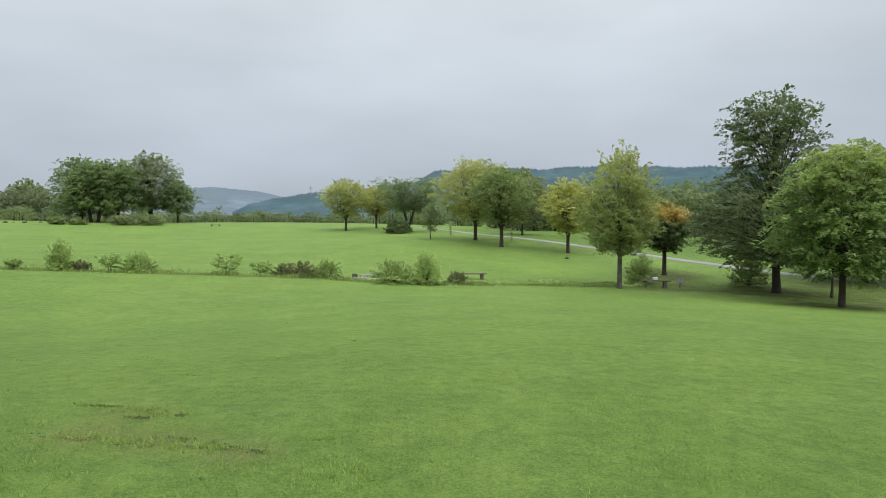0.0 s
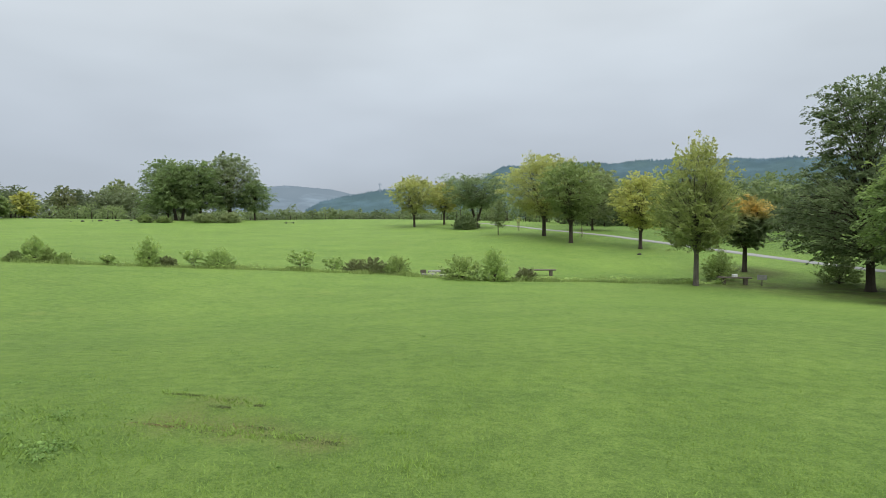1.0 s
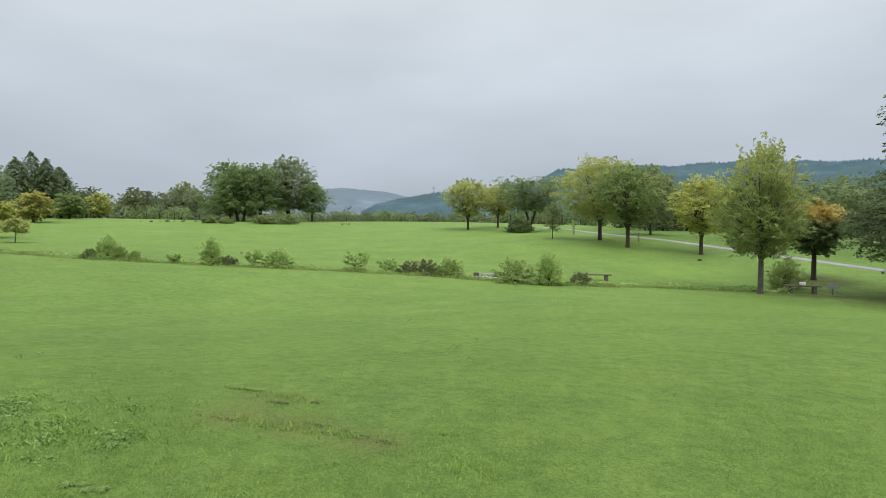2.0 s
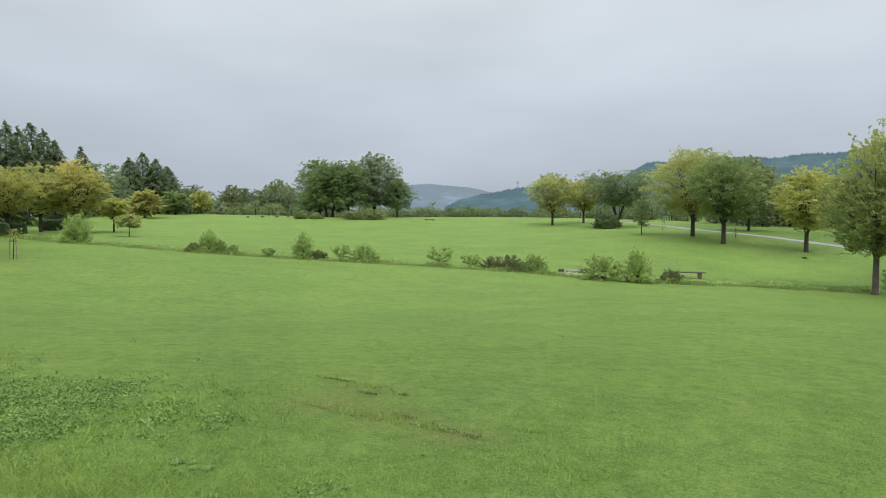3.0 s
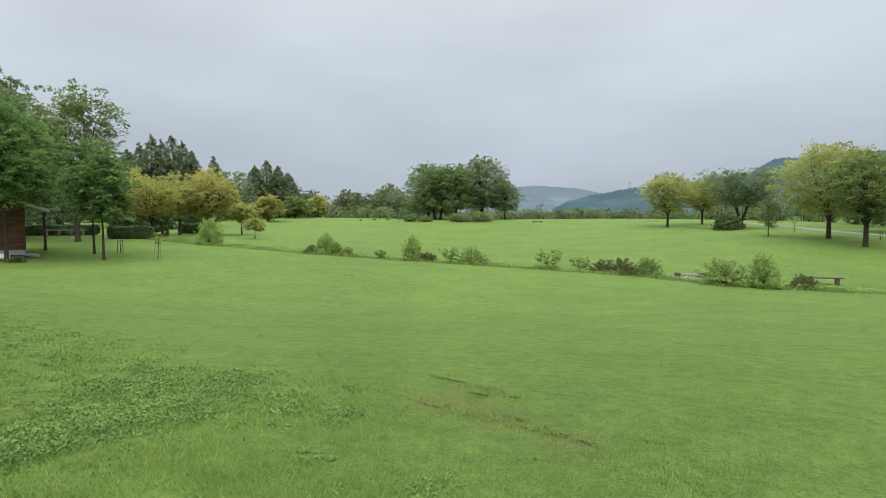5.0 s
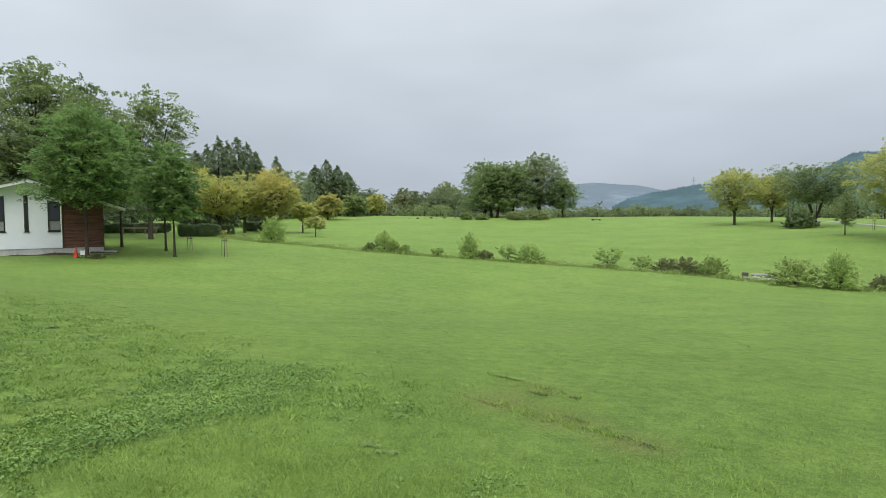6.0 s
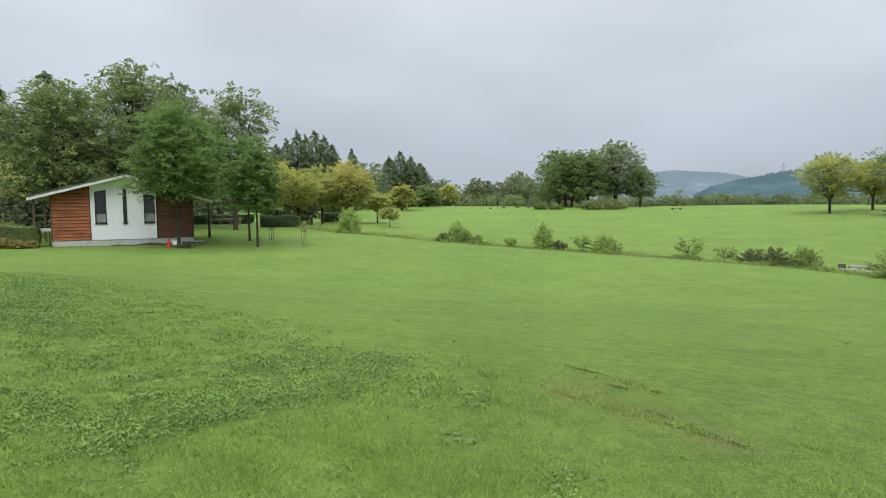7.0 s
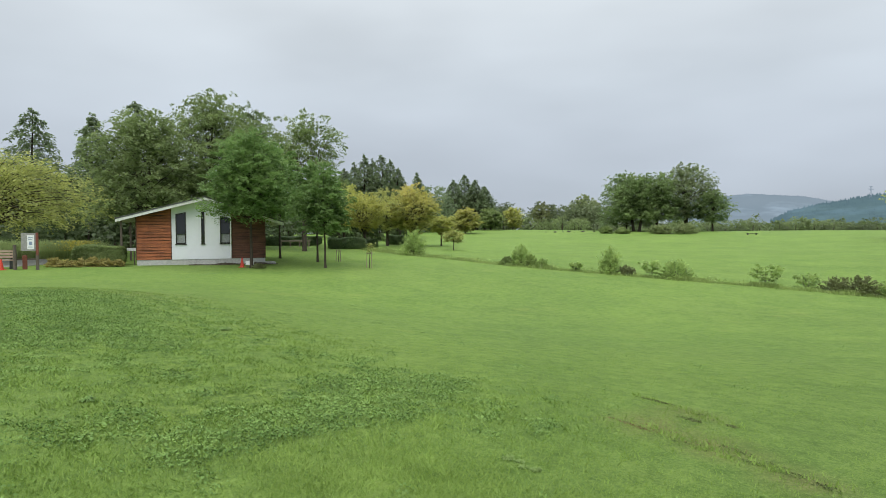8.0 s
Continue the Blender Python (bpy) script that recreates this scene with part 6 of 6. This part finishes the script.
rock(9.67, 47.84, 0.17, "small dark stone lying on the lawn")
for rx_, ry_, rs_ in ((-65.0, 84.3, 0.22), (-63.9, 85.3, 0.46), (-63.8, 87.4, 0.26), (-63.1, 88.2, 0.56), (-62.2, 88.6, 0.20), (-61.7, 90.2, 0.48), (-63.0, 92.5, 0.30), (-61.2, 93.1, 0.34), (-60.6, 91.9, 0.2)):
    rock(rx_, ry_, rs_ * 0.62, "dark low stone in a row on the far lawn")


CAR_PAINT = plain("pale_grey_car_paint", (0.42, 0.43, 0.44), (0.5, 0.5, 0.5), 2, 0.3, bump=0.02, even=0.95)
TAIL_RED = plain("red_lamp_glass", (0.30, 0.02, 0.02), (0.4, 0.03, 0.03), 3, 0.3, bump=0.02)


def car(x, y, rz):
    ob = thing("parked_car", x, y, gz(x, y), rz, "pale grey car parked beyond the trees", "car")
    bm = bmesh.new()
    prism(bm, [(-2.1, 0.3), (2.1, 0.3), (2.15, 0.75), (1.3, 0.9), (0.6, 1.42), (-1.5, 1.45), (-2.1, 0.95)], -0.82, 0.82)
    bmesh.ops.bevel(bm, geom=list(bm.edges), offset=0.06, segments=2, affect="EDGES")
    part("body", bm, CAR_PAINT, ob)
    for s in (-0.823, 0.823):
        bm = bmesh.new()
        prism(bm, [(-1.45, 0.95), (1.15, 0.93), (0.55, 1.34), (-1.4, 1.36)], s - 0.008, s + 0.008)
        part("side_window", bm, GLASS, ob)
        for wx in (-1.3, 1.3):
            bm = bmesh.new()
            bmesh.ops.create_cone(bm, cap_ends=True, segments=16, radius1=0.31, radius2=0.31, depth=0.2, matrix=pose(wx, s * 0.93, 0.31, 90, 0, 0))
            part("wheel", bm, DARK_METAL, ob)
    bm = bmesh.new()
    vs = [bm.verts.new(p) for p in ((-2.125, -0.62, 0.98), (-2.125, 0.62, 0.98), (-1.56, 0.56, 1.40), (-1.56, -0.56, 1.40))]
    bm.faces.new(vs)
    bmesh.ops.solidify(bm, geom=bm.faces[:], thickness=0.02)
    part("rear_window", bm, GLASS, ob)
    for s in (-0.66, 0.66):
        part("tail_lamp", box(bmesh.new(), -2.13, -2.09, s - 0.1, s + 0.1, 0.72, 0.9), TAIL_RED, ob)


car(14.6, 103.0, 82)
